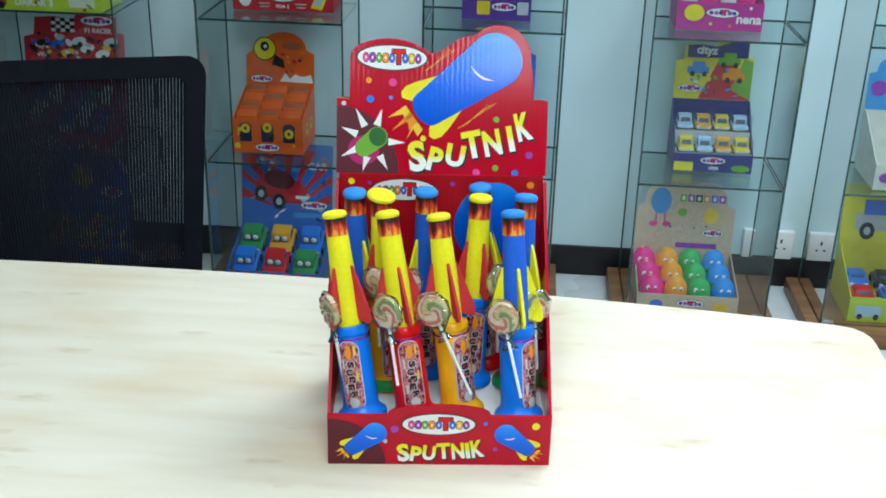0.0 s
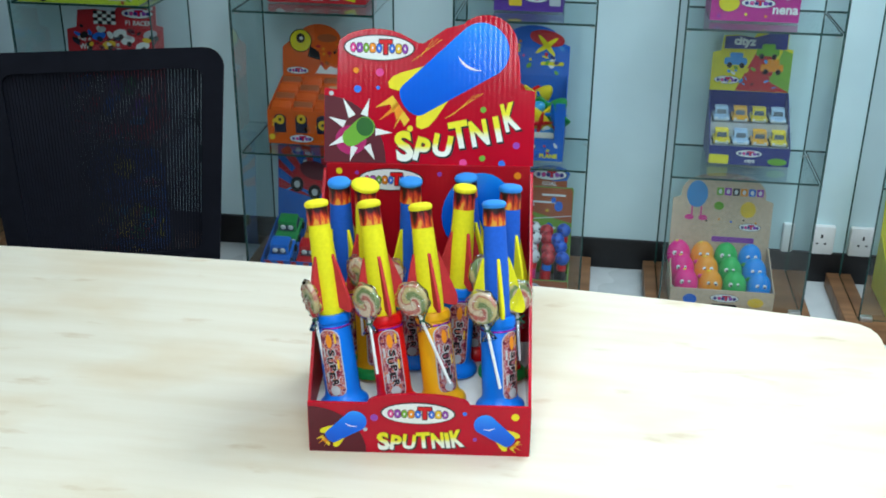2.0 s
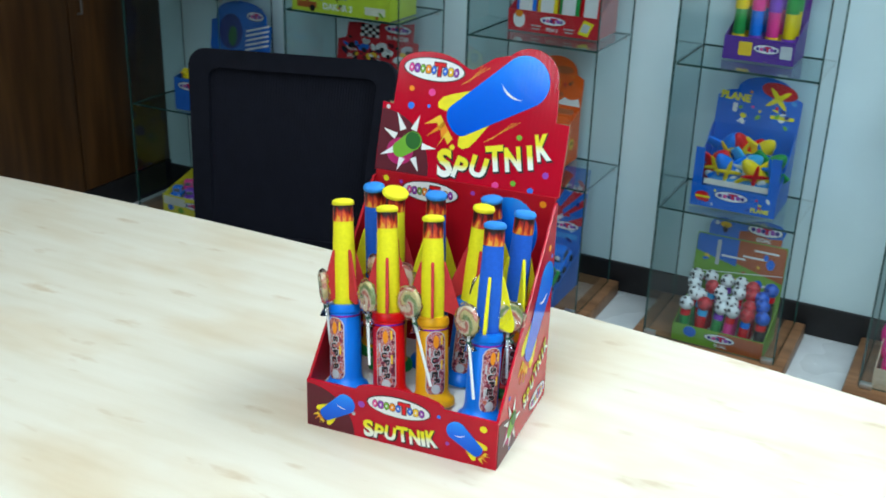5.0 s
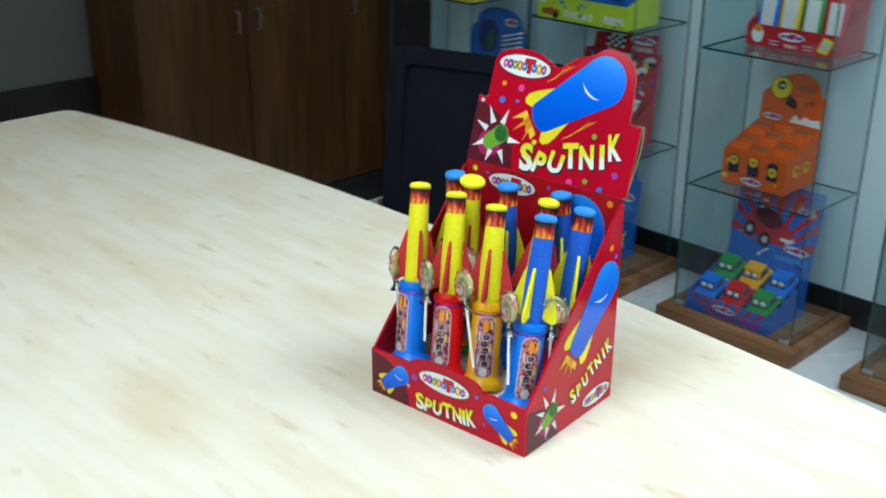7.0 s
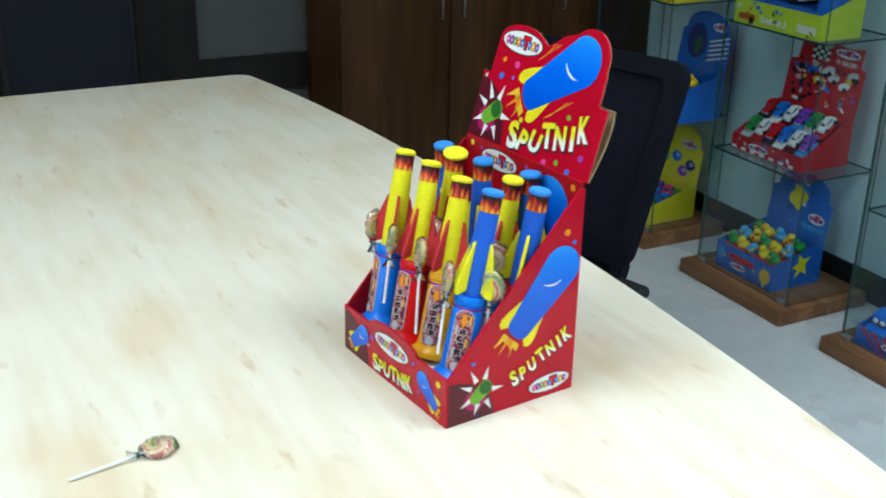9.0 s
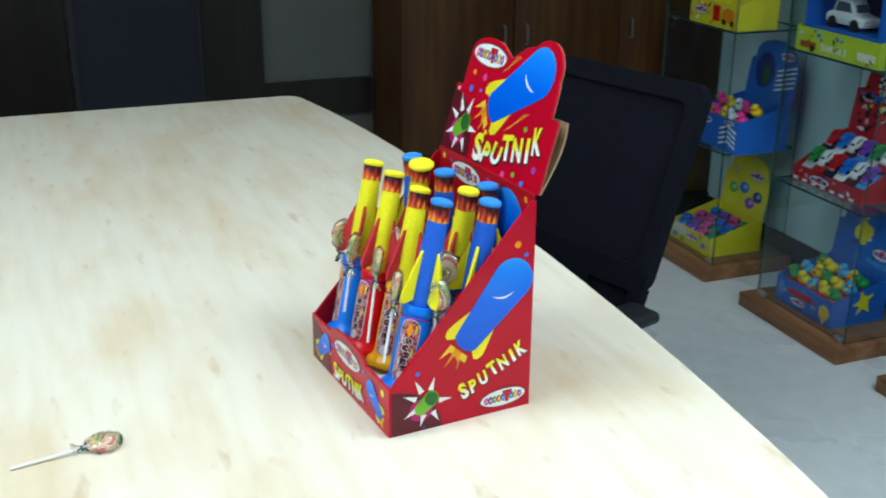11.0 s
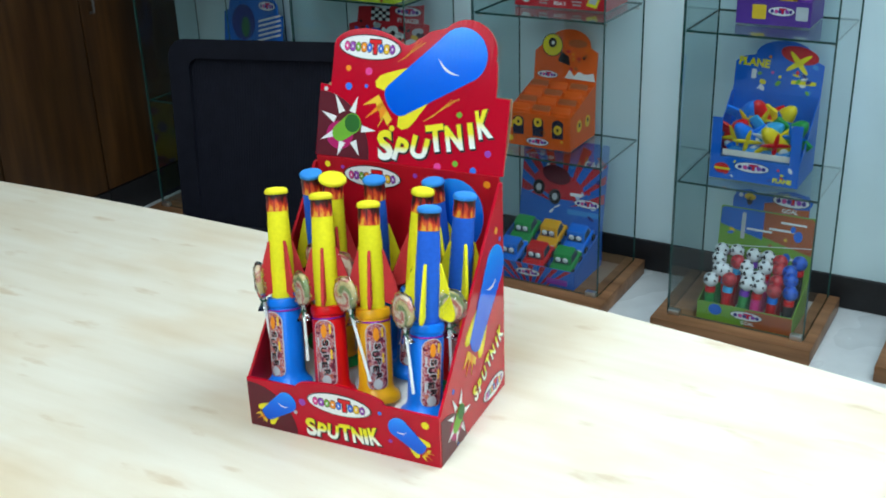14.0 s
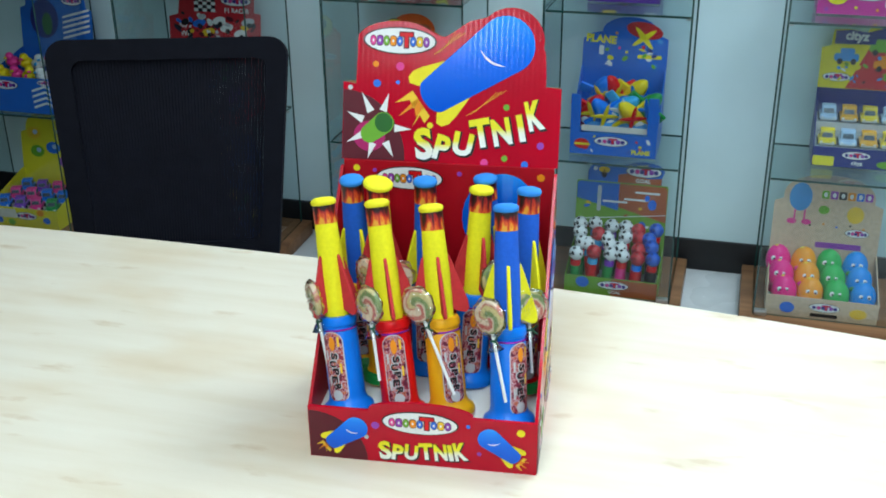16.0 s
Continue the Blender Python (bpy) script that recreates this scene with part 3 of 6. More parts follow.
part("box_floor", box(TK, BW - TK, TK, BD - TK, 0.0, TK), KRAFT, shop_box)
RAISE = 0.042
insert = part("inner_tray", box(TK, BW - TK, TK, BD - TK, TK, RAISE), BOARD, shop_box, "white card insert")
hump = [(0, 0), (BW, 0), (BW, FH)]
for i in range(15):
    a = math.pi * i / 14
    hump.append((0.1255 + 0.058 * math.cos(a), FH + 0.0135 * math.sin(a) ** 0.8))
hump += [(0, FH)]
front = part("front_panel", prism(hump, 0, TK), RED, shop_box)
side_poly = [(TK, 0), (BD, 0), (BD, SH), (0.19, SH), (TK, FH)]
side = part("side_panel", xf(prism(side_poly, 0, TK), M_SIDE), RED, shop_box)
part("side_panel", xf(prism(side_poly, 0, TK), pose(TK, 0, 0, 0, 0, 90)), RED_IN, shop_box)
back = part("back_panel", box(TK, BW - TK, BD - TK, BD, 0, FOLD), RED_IN, shop_box)

# header card: shouldered below, a low hump over the logo and a tall one over the rocket
ho = [(0, 0), (BW, 0), (BW, 0.0895), (0.2345, 0.091)]
ho += [(0.2345 - 0.001 * i, 0.104 + 0.013 * i) for i in range(3)]
for i in range(13):
    a = radians(-10 + 145 * i / 12)
    ho.append((0.1925 + 0.0385 * math.cos(a), 0.1395 + 0.0385 * math.sin(a)))
ho += [(0.145, 0.1615), (0.127, 0.1490), (0.118, 0.1435), (0.112, 0.1440)]
for i in range(11):
    a = radians(35 + 145 * i / 10)
    ho.append((0.0615 + 0.0455 * math.cos(a), 0.1385 + 0.0215 * math.sin(a)))
ho += [(0.0160, 0.125), (0.0150, 0.0875), (0.0, 0.0895)]
header = part("header_card", xf(prism(ho, 0, TK), M_HEAD), RED, shop_box, "red die-cut header card")
part("header_back", xf(prism([(x, z) for x, z in ho], TK + 0.0002, TK + 0.001), M_HEAD), KRAFT_SHADED, shop_box, "bare brown card back, coloured darker for its shade")
flap = []
for i in range(9):
    u = i / 8
    flap.append((0.002 + 0.015 * math.sin(u * math.pi * 0.5) - 0.006 * u ** 4, u * 0.091))
fv, ff = [], []
for yy, zz in flap:
    fv += [(0.003, yy + TK, zz), (BW - 0.003, yy + TK, zz), (0.003, yy + TK + 0.003, zz), (BW - 0.003, yy + TK + 0.003, zz)]
for i in range(8):
    o = 4 * i
    ff += [(o, o + 1, o + 5, o + 4), (o + 2, o + 6, o + 7, o + 3), (o, o + 4, o + 6, o + 2), (o + 1, o + 3, o + 7, o + 5)]
ff += [(0, 2, 3, 1), (32, 33, 35, 34)]
part("support_flap", xf((fv, ff), M_HEAD), KRAFT_SHADED, shop_box, "bent brown card support flap, coloured darker for its shade")


def logo(parent, m, cx, cz, rx, rz, lift=0.0006, marks=True, turn=0.0):
    """The maker's mark: a white oval with a dark rim and plain coloured shapes in it."""
    decal("logo_rim", ellipse(cx, cz, rx, rz, turn), INK, parent, m, lift)
    decal("logo_oval", ellipse(cx, cz, rx * 0.955, rz * 0.91, turn), WHITE, parent, m, lift + 0.0004)
    c, s = math.cos(radians(turn)), math.sin(radians(turn))
    cols = [PINK, PURPLE, GREEN, ORANGE, BLUE_DOT, PL_RED, BLUE_DOT, FLAME_Y, PURPLE]
    n = len(cols) if marks else 6
    for i in range(n):
        col = cols[i] if marks else (NAVY, PINK, NAVY, PURPLE, NAVY, PL_RED)[i]
        a = (-0.72 + 1.44 * i / (n - 1)) * rx if marks else (0.1 if i == 5 else (-0.66, -0.36, -0.1, 0.42, 0.68)[i]) * rx
        b = 0.12 * rz * (1 if i == 5 else -0.3)
        w = (0.074 if marks else 0.105) * rx * (1.25 if i == 5 else 1)
        h = (0.60 if i == 5 else 0.34) * rz
        px, pz = cx + a * c - b * s, cz + a * s + b * c
        rim = MAROON if marks else PURPLE
        if i == 5:
            decal("logo_mark_rim", rounded(px - w * 0.85, px + w * 0.85, pz - h * 1.15, pz + h * 0.8, w * 0.3, 3), rim, parent, m, lift + 0.0006)
            decal("logo_mark_rim", rounded(px - w * 2.2, px + w * 2.2, pz + h * 0.22, pz + h * 0.95, w * 0.3, 3), rim, parent, m, lift + 0.00065)
            decal("logo_mark", rounded(px - w * 0.5, px + w * 0.5, pz - h, pz + h * 0.7, w * 0.3, 3), col, parent, m, lift + 0.0008)
            decal("logo_mark", rounded(px - w * 1.9, px + w * 1.9, pz + h * 0.35, pz + h * 0.8, w * 0.3, 3), col, parent, m, lift + 0.0009)
        else:
            decal("logo_mark_rim", ring_pts(px, pz, w * 1.22, h * 1.18, i), rim, parent, m, lift + 0.0006)
            if marks:
                decal("logo_mark_hole", ellipse(px, pz, w * 0.34, h * 0.36, 0, 10), WHITE, parent, m, lift + 0.001)
            decal("logo_mark", ring_pts(px, pz, w, h, i), col, parent, m, lift + 0.0008)


def ring_pts(px, pz, w, h, i):
    return rounded(px - w, px + w, pz - h, pz + h, min(w, h) * 0.8, 4) if i % 2 else ellipse(px, pz, w, h, 0, 12)


def rocket_print(parent, m, tail, length, half, angle, lift=0.0006, smile=-31.0):
    """The printed rocket: a fat rounded blue body, two yellow fins, flames at the tail."""
    c, s = math.cos(radians(angle)), math.sin(radians(angle))
    k = length / 0.151
    flip = 1 if c > 0 else -1

    def place(pts):
        return [(tail[0] + a * c - b * s, tail[1] + a * s + b * c) for a, b in pts]

    t, n = half * 0.64, half
    for sgn in (1, -1):
        fin = [(0.060 * k, sgn * t * 1.0), (0.022 * k, sgn * t * 1.62), (0.010 * k, sgn * t * 1.74), (0.001 * k, sgn * t * 1.62), (-0.002 * k, sgn * t * 1.32), (0.004 * k, sgn * t * 0.95), (0.012 * k, sgn * t * 0.6)]
        decal("printed_fin", place(fin), YELLOW, parent, m, lift)
    for off, ln, cc in ((0.55, 0.030, FLAME_Y), (0.1, 0.036, ORANGE), (-0.45, 0.028, FLAME_Y)):
        decal("printed_flame", place([(-0.004 * k, (off + 0.32) * t), (-ln * k, (off * 1.6) * t), (-0.013 * k, off * t), (-0.5 * ln * k, (off - 0.5) * t), (-0.004 * k, (off - 0.35) * t)]), cc, parent, m, lift + 0.0002)
    body = []
    for i in range(9):
        a = radians(90 + 180 * i / 8)
        body.append((t * 0.62 + t * 0.62 * math.cos(a), t * math.sin(a)))
    for i in range(15):
        a = radians(-90 + 180 * i / 14)
        body.append((length - n * 0.95 + n * 0.95 * math.cos(a), n * math.sin(a)))
    decal("printed_rocket", place(body), SKY, parent, m, lift + 0.0004)
    if smile is not None:
        mx, mz = place([(0.60 * length, -flip * half * 0.18)])[0]
        cs, sn = math.cos(radians(smile)), math.sin(radians(smile))
        low, high = [], []
        for i in range(11):
            u = -1 + 2 * i / 10
            px, pz = u * half * 0.52, half * 0.20 * u * u
            low.append((mx + px * cs - pz * sn, mz + px * sn + pz * cs))
            pz += half * 0.085 * (1 - u * u)
            high.append((mx + px * cs - pz * sn, mz + px * sn + pz * cs))
        decal("printed_smile", low + high[::-1][1:-1], WHITE, parent, m, lift + 0.0008)


def star_print(parent, m, cx, cz, r, blob, lift=0.0006, clip=None):
    """A dark red corner with a green barrel bursting out of white spikes."""
    decal("maroon_corner", clip, MAROON, parent, m, lift)
    decal("magenta_glow", ellipse(cx - 0.25 * r, cz - 0.27 * r, 0.47 * r, 0.44 * r), MAGENTA, parent, m, lift + 0.0003)
    for a, ln in ((-2, 1.0), (40, 0.66), (73, 1.02), (117, 1.1), (156, 1.02), (207, 1.05), (253, 0.95), (299, 0.98)):
        if a == 40:
            continue
        q = [(cx + ln * r * math.cos(radians(a)), cz + ln * r * math.sin(radians(a)))]
        for d in (-13, 13):
            q.append((cx + 0.5 * r * math.cos(radians(a + d)), cz + 0.5 * r * math.sin(radians(a + d))))
        decal("printed_spike", q, WHITE, parent, m, lift + 0.0006)
    barrel = []
    for i in range(9):
        a = radians(125 + 180 * i / 8)
        barrel.append((cx - 0.24 * r + 0.27 * r * math.cos(a), cz - 0.2 * r + 0.27 * r * math.sin(a)))
    for i in range(9):
        a = radians(-55 + 180 * i / 8)
        barrel.append((cx + 0.16 * r + 0.31 * r * math.cos(a), cz + 0.12 * r + 0.31 * r * math.sin(a)))
    decal("printed_barrel", barrel, GREEN, parent, m, lift + 0.0008)
    decal("barrel_mouth", ellipse(cx + 0.17 * r, cz + 0.13 * r, 0.26 * r, 0.28 * r, 20), DGREEN, parent, m, lift + 0.0012)


def title(parent, m, spots, lift=0.0006):
    for ch, cx, cz, w, h, turn in spots:
        part("letter_shadow", xf(letter(ch, cx + 0.0012, cz - 0.0012, w * 1.12, h * 1.08, turn, lift, 0.07), m), INK, parent)
        part("letter", xf(letter(ch, cx, cz, w, h, turn, lift + 0.0005, 0.045), m), FADE, parent)


def dots(parent, m, spots, lift=0.0006):
    for cx, cz, r, col in spots:
        decal("printed_dot", ellipse(cx, cz, r, r, 0, 14), col, parent, m, lift)


# header print
quarter = [(0.0005, 0.0005)] + [(0.0005 + 0.0745 * math.cos(radians(9 * i)), 0.0005 + 0.080 * math.sin(radians(9 * i))) for i in range(11)]
star_print(header, M_HEAD, 0.0425, 0.0385, 0.040, 0, clip=quarter)
rocket_print(header, M_HEAD, (0.0960, 0.0690), 0.146, 0.0330, 36)
logo(header, M_HEAD, 0.0655, 0.1375, 0.043, 0.0155, turn=-1)
HT = [("S", 0.0965, 0.0213, 0.021, 0.037, 8), ("P", 0.1185, 0.0178, 0.0175, 0.029, -14), ("U", 0.1425, 0.0228, 0.023, 0.027, -10), ("T", 0.1630, 0.0363, 0.0235, 0.033, 12), ("N", 0.1865, 0.0388, 0.0215, 0.031, 12), ("I", 0.2085, 0.0438, 0.0070, 0.031, 12), ("K", 0.2235, 0.0588, 0.0185, 0.034, 14)]
title(header, M_HEAD, HT)
dots(header, M_HEAD, [(0.038, 0.1105, 0.0036, ORANGE), (0.0665, 0.1085, 0.0048, PINK), (0.040, 0.0885, 0.0046, BLUE_DOT), (0.0645, 0.0905, 0.0024, BLUE_DOT), (0.1035, 0.0425, 0.0036, YELLOW), (0.191, 0.0665, 0.0036, GREEN), (0.191, 0.0085, 0.0036, GREEN), (0.2145, 0.0025, 0.0042, BLUE_DOT), (0.168, 0.0025, 0.0046, PINK), (0.2315, 0.0245, 0.0042, PURPLE), (0.0085, 0.0830, 0.0028, SILVER)])
for dz in (0, 0.005, 0.010):
    decal("speed_line", [(0.145 + dz, 0.0545 + dz * 0.5), (0.190 - dz, 0.0855 - 0.2 * dz), (0.190 - dz, 0.0860 - 0.2 * dz), (0.145 + dz, 0.0551 + dz * 0.5)], FLAME_Y, header, M_HEAD, 0.0006)
    decal("speed_line", [(0.105 + dz, 0.1225 + dz * 0.5), (0.140 - dz, 0.148 + 0.1 * dz), (0.140 - dz, 0.1485 + 0.1 * dz), (0.105 + dz, 0.1230 + dz * 0.5)], FLAME_Y, header, M_HEAD, 0.0006)

# inside of the back wall
logo(back, M_BACK, 0.081, 0.262, 0.040, 0.0145)
decal("printed_rocket", ellipse(0.186, 0.222, 0.042, 0.052, -20), SKY, back, M_BACK, 0.0008)
dots(back, M_BACK, [(0.0185, 0.272, 0.004, YELLOW), (0.234, 0.270, 0.0045, ORANGE), (0.040, 0.270, 0.0025, PURPLE), (0.140, 0.270, 0.003, PURPLE)])

# front print
corner = [(0.0006, 0.0006)] + [(0.0006 + 0.065 * math.cos(radians(9 * i)), 0.0006 + 0.0600 * math.sin(radians(9 * i))) for i in range(11)]
decal("maroon_corner", corner, MAROON, front, M_FRONT, 0.0005)
logo(front, M_FRONT, 0.1252, 0.0545, 0.0428, 0.0145)
rocket_print(front, M_FRONT, (0.0215, 0.0175), 0.0540, 0.0135, 38, 0.001, -15.0)
rocket_print(front, M_FRONT, (0.2330, 0.0175), 0.0530, 0.0132, 142, 0.001, 10.0)
x = 0.0785
for ch, w, h, dz, turn in (("S", 0.0140, 0.0240, 0.0, 6), ("P", 0.0125, 0.0205, -0.0015, -8), ("U", 0.0150, 0.0200, 0.0, -6), ("T", 0.0155, 0.0215, 0.0028, 5), ("N", 0.0145, 0.0215, 0.003, 6), ("I", 0.0050, 0.0210, 0.0035, 8), ("K", 0.0145, 0.0235, 0.0062, 10)):
    title(front, M_FRONT, [(ch, x + w / 2, 0.0165 + dz, w, h, turn)])
    x += w + 0.0012
dots(front, M_FRONT, [(0.235, 0.0527, 0.0046, YELLOW), (0.0755, 0.0475, 0.0045, PURPLE), (0.065, 0.0315, 0.0025, SILVER), (0.178, 0.0555, 0.0025, BLUE_DOT), (0.190, 0.0215, 0.0025, PURPLE)])

# side print
corner = [(TK, 0.0006)] + [(TK + 0.068 * math.cos(radians(9 * i)), 0.0006 + 0.058 * math.sin(radians(9 * i))) for i in range(11)]
star_print(side, M_SIDE, 0.0510, 0.0375, 0.0335, 0, clip=corner)
rocket_print(side, M_SIDE, (0.0970, 0.1000), 0.1320, 0.0290, 48, 0.0006, 2.0)
logo(side, M_SIDE, 0.1578, 0.0195, 0.0335, 0.0125, turn=2)
ST = [("S", 0.1010, 0.0415, 0.0110, 0.0235, 24), ("P", 0.1145, 0.0455, 0.0100, 0.0195, 18), ("U", 0.1280, 0.0535, 0.0120, 0.0195, 22), ("T", 0.1415, 0.0635, 0.0125, 0.0205, 30), ("N", 0.1560, 0.0690, 0.0125, 0.0200, 28), ("I", 0.1695, 0.0755, 0.0045, 0.0200, 26), ("K", 0.1805, 0.0835, 0.0125, 0.0215, 28)]
title(side, M_SIDE, ST)
dots(side, M_SIDE, [(0.173, 0.222, 0.0045, ORANGE), (0.0385, 0.078, 0.003, BLUE_DOT), (0.185, 0.207, 0.0030, BLUE_DOT), (0.147, 0.135, 0.0028, PURPLE), (0.047, 0.004, 0.0026, BLUE_DOT)])

# ---------------------------------------------------------------- foam rockets on their pumps
BODY_R, FOAM_R0, FOAM_R1 = 0.0203, 0.0144, 0.0122
BODY_L = 0.110


def curved(poly_half, z0, z1, r, phi, cols=7, rows=30):
    """A sticker on a round body: half width by height, wrapped round the axis."""
    v, f = [], []
    for k in range(rows + 1):
        u = 0.5 - 0.5 * math.cos(math.pi * k / rows)
        z = z0 + (z1 - z0) * u
        h = poly_half(u)
        for i in range(cols + 1):
            a = phi + h * (-1 + 2 * i / cols) / r
            v.append((r * math.sin(a), -r * math.cos(a), z))
    for k in range(rows):
        for i in range(cols):
            o = k * (cols + 1) + i
            f.append((o, o + 1, o + cols + 2, o + cols + 1))
    return v, f


def capsule_half(w, length):
    def h(u):
        z = u * length
        e = min(z, length - z)
        return w if e > w else math.sqrt(max(1e-9, w * w - (w - e) ** 2)) + 0.0002
    return h


def round_half(w):
    return lambda u: max(0.0002, w * math.sqrt(max(0.0, 1 - (2 * u - 1) ** 2)))


def wrapped_letter(ch, zc, w, h, r, phi):
    v, f, _ = glyph(ch, 0.04)
    out = []
    for a, b in v:
        across, up = (b - 0.5) * h, -(a - 0.5) * w
        out.append((r * math.sin(phi + across / r), -r * math.cos(phi + across / r), zc + up))
    return out, f


def foam_rocket(foot, top, body, foam, phi, label, foam_tilt=(0, 0), cap_size=1.0, fins=40, ring=None):
    """foot and top: places in the display box; phi: degrees by which the sticker is turned round the axis."""
    foot, top = Vector(foot), Vector(top)
    axis = top - foot
    m = BOX @ Matrix.Translation(foot) @ axis_frame(axis)
    total = axis.length
    c = thing("foam_rocket", m, label, "toy rocket", "foam rockets in the display box")
    pump = part("pump_body", lathe([(0.0268, 0.0), (0.0284, 0.0015), (0.0286, 0.006), (0.0272, 0.0095), (0.0232, 0.0125), (0.0212, 0.016), (BODY_R, 0.020), (BODY_R - 0.0006, BODY_L - 0.015), (0.0190, BODY_L - 0.0135), (0.0190, BODY_L - 0.0105), (0.0205, BODY_L - 0.009), (0.0208, BODY_L - 0.004), (0.0196, BODY_L), (0.0150, BODY_L + 0.0005)]), body, c)
    if ring:
        part("foot_ring", lathe([(0.0272, 0.0006), (0.0292, 0.002), (0.0294, 0.0075), (0.0280, 0.0105), (0.0235, 0.0132)]), ring, c, "green plastic foot")
    part("elastic_band", xf(torus(0.0197, 0.0012), pose(0, 0, BODY_L - 0.0135, 2)), ELASTIC, c, "purple tinsel band")
    p = radians(phi)
    lab0, lab1 = 0.0135, 0.0955
    st = part("sticker", curved(capsule_half(0.0128, lab1 - lab0), lab0, lab1, BODY_R + 0.0003, p), SILVER, c, "maroon sticker with a pale rim")
    part("sticker_field", curved(capsule_half(0.0117, lab1 - lab0 - 0.002), lab0 + 0.001, lab1 - 0.001, BODY_R + 0.0006, p), STICKER, st)
    part("sticker_rocket", curved(round_half(0.0036), lab1 - 0.0215, lab1 - 0.0055, BODY_R + 0.0009, p, 4, 8), ORANGE, st)
    part("sticker_fist", curved(round_half(0.0058), lab0 + 0.004, lab0 + 0.016, BODY_R + 0.0009, p, 4, 8), SILVER, st)
    for k in range(4):
        z = lab0 + 0.020 + 0.015 * k
        part("sticker_swirl", curved(lambda u: 0.0012, z, z + 0.011, BODY_R + 0.0008, p + (0.0072 if k % 2 else -0.0074) / BODY_R, 2, 6), FLAME_Y if k % 2 else SILVER, st)
    for k, ch in enumerate("SUPER"):
        z = lab1 - 0.0275 - 0.0088 * k
        off = (0.0012, -0.0015, 0.001, -0.0012, 0.0014)[k] / BODY_R
        part("sticker_letter", wrapped_letter(ch, z, 0.0092, 0.0100, BODY_R + 0.0009, p + off), SILVER, st)
        part("sticker_letter", wrapped_letter(ch, z, 0.0074, 0.0078, BODY_R + 0.0012, p + off), INK, st)
    yellow = foam is FOAM_Y
    tip = total - 0.0075
    part("foam_tube", lathe([(FOAM_R0, BODY_L - 0.004), (FOAM_R0, BODY_L + 0.05), (FOAM_R1 + 0.0002, tip - 0.021)], 28), foam, c)
    part("flame_band", lathe([(FOAM_R1 + 0.0006, tip - 0.0212), (FOAM_R1 + 0.0003, tip)], 28), FLAME, c, "black and red flame print band")
    part("cap", xf(lathe([(0.0128, 0.0), (0.0138, 0.0012), (0.0139, 0.0042), (0.0124, 0.0064), (0.0088, 0.0078), (0.0035, 0.0084)], 28), pose(0, 0, tip - 0.0012, *foam_tilt) @ Matrix.Diagonal((cap_size, cap_size, 1, 1))), CAP_Y if yellow else CAP_B, c)
    fin_poly = [(FOAM_R0 - 0.001, 0.068), (FOAM_R0 + 0.0012, 0.066), (FOAM_R0 + 0.0065, 0.050), (FOAM_R0 + 0.0175, 0.014), (FOAM_R0 + 0.0182, 0.006), (FOAM_R0 + 0.0160, 0.0015), (FOAM_R0 + 0.0125, 0.0008), (FOAM_R0 - 0.001, 0.006)]
    for k in range(4):
        part("fin", xf(eased(prism(fin_poly, -0.0018, 0.0018), 0.0005, 1), pose(0, 0, BODY_L + 0.001, 0, 0, fins + 90 * k)), FOAM_R if yellow else FOAM_Y, c)
    return c


def axis_frame(axis):
    z = axis.normalized()
    x = Vector((1, 0, 0))
    x = (x - z * x.dot(z)).normalized()
    y = z.cross(x)
    return Matrix((x, y, z)).transposed().to_4x4()


def sticker_field():
    m, t, b = nodes_of("maroon_sticker_print")
    n = noise_tex(t, 260, 3)
    link(t, ramp(t, n, [(0.36, (0.10, 0.006, 0.03)), (0.47, (0.36, 0.012, 0.04)), (0.53, (0.62, 0.52, 0.55)), (0.56, (0.40, 0.014, 0.05)), (0.64, (0.70, 0.24, 0.08)), (0.68, (0.20, 0.01, 0.05))]), b.inputs["Base Color"])
    b.inputs["Roughness"].default_value = 0.3
    return m


STICKER = sticker_field()
FL = RAISE + 0.0003
YB = "yellow foam rocket with red fins on a %s pump"
BB = "blue foam rocket with yellow fins on a %s pump"
foam_rocket((0.0385, 0.0330, FL), (0.004, 0.095, 0.274), PL_BLUE, FOAM_Y, -14, YB % "blue", fins=55)
foam_rocket((0.0985, 0.0330, FL), (0.063, 0.098, 0.274), PL_RED, FOAM_Y, 12, YB % "red", fins=20)
foam_rocket((0.1510, 0.0440, FL), (0.121, 0.107, 0.268), PL_ORANGE, FOAM_Y, 34, YB % "amber", fins=20)
foam_rocket((0.2185, 0.0330, FL), (0.205, 0.095, 0.278), PL_BLUE, FOAM_B, 46, BB % "blue", fins=12)
foam_rocket((0.1620, 0.1170, FL), (0.172, 0.149, 0.275), PL_BLUE, FOAM_Y, 8, YB % "blue", fins=30)
foam_rocket((0.2210, 0.1080, FL), (0.225, 0.150, 0.276), PL_RED, FOAM_B, 40, BB % "red", fins=40, ring=PL_GREEN)
foam_rocket((0.0300, 0.1480, FL), (0.025, 0.141, 0.282), PL_ORANGE, FOAM_B, 10, BB % "amber", ring=PL_GREEN)
foam_rocket((0.0660, 0.1070, FL), (0.055, 0.141, 0.280), PL_ORANGE, FOAM_Y, 20, "yellow foam rocket with red fins and a slipped cap", (12, 12), 1.22, ring=PL_GREEN)
foam_rocket((0.1110, 0.1390, FL), (0.108, 0.148, 0.282), PL_BLUE, FOAM_B, 0, BB % "blue")
foam_rocket((0.1880, 0.1640, FL), (0.172, 0.1755, 0.278), PL_RED, FOAM_B, 0, BB % "red")


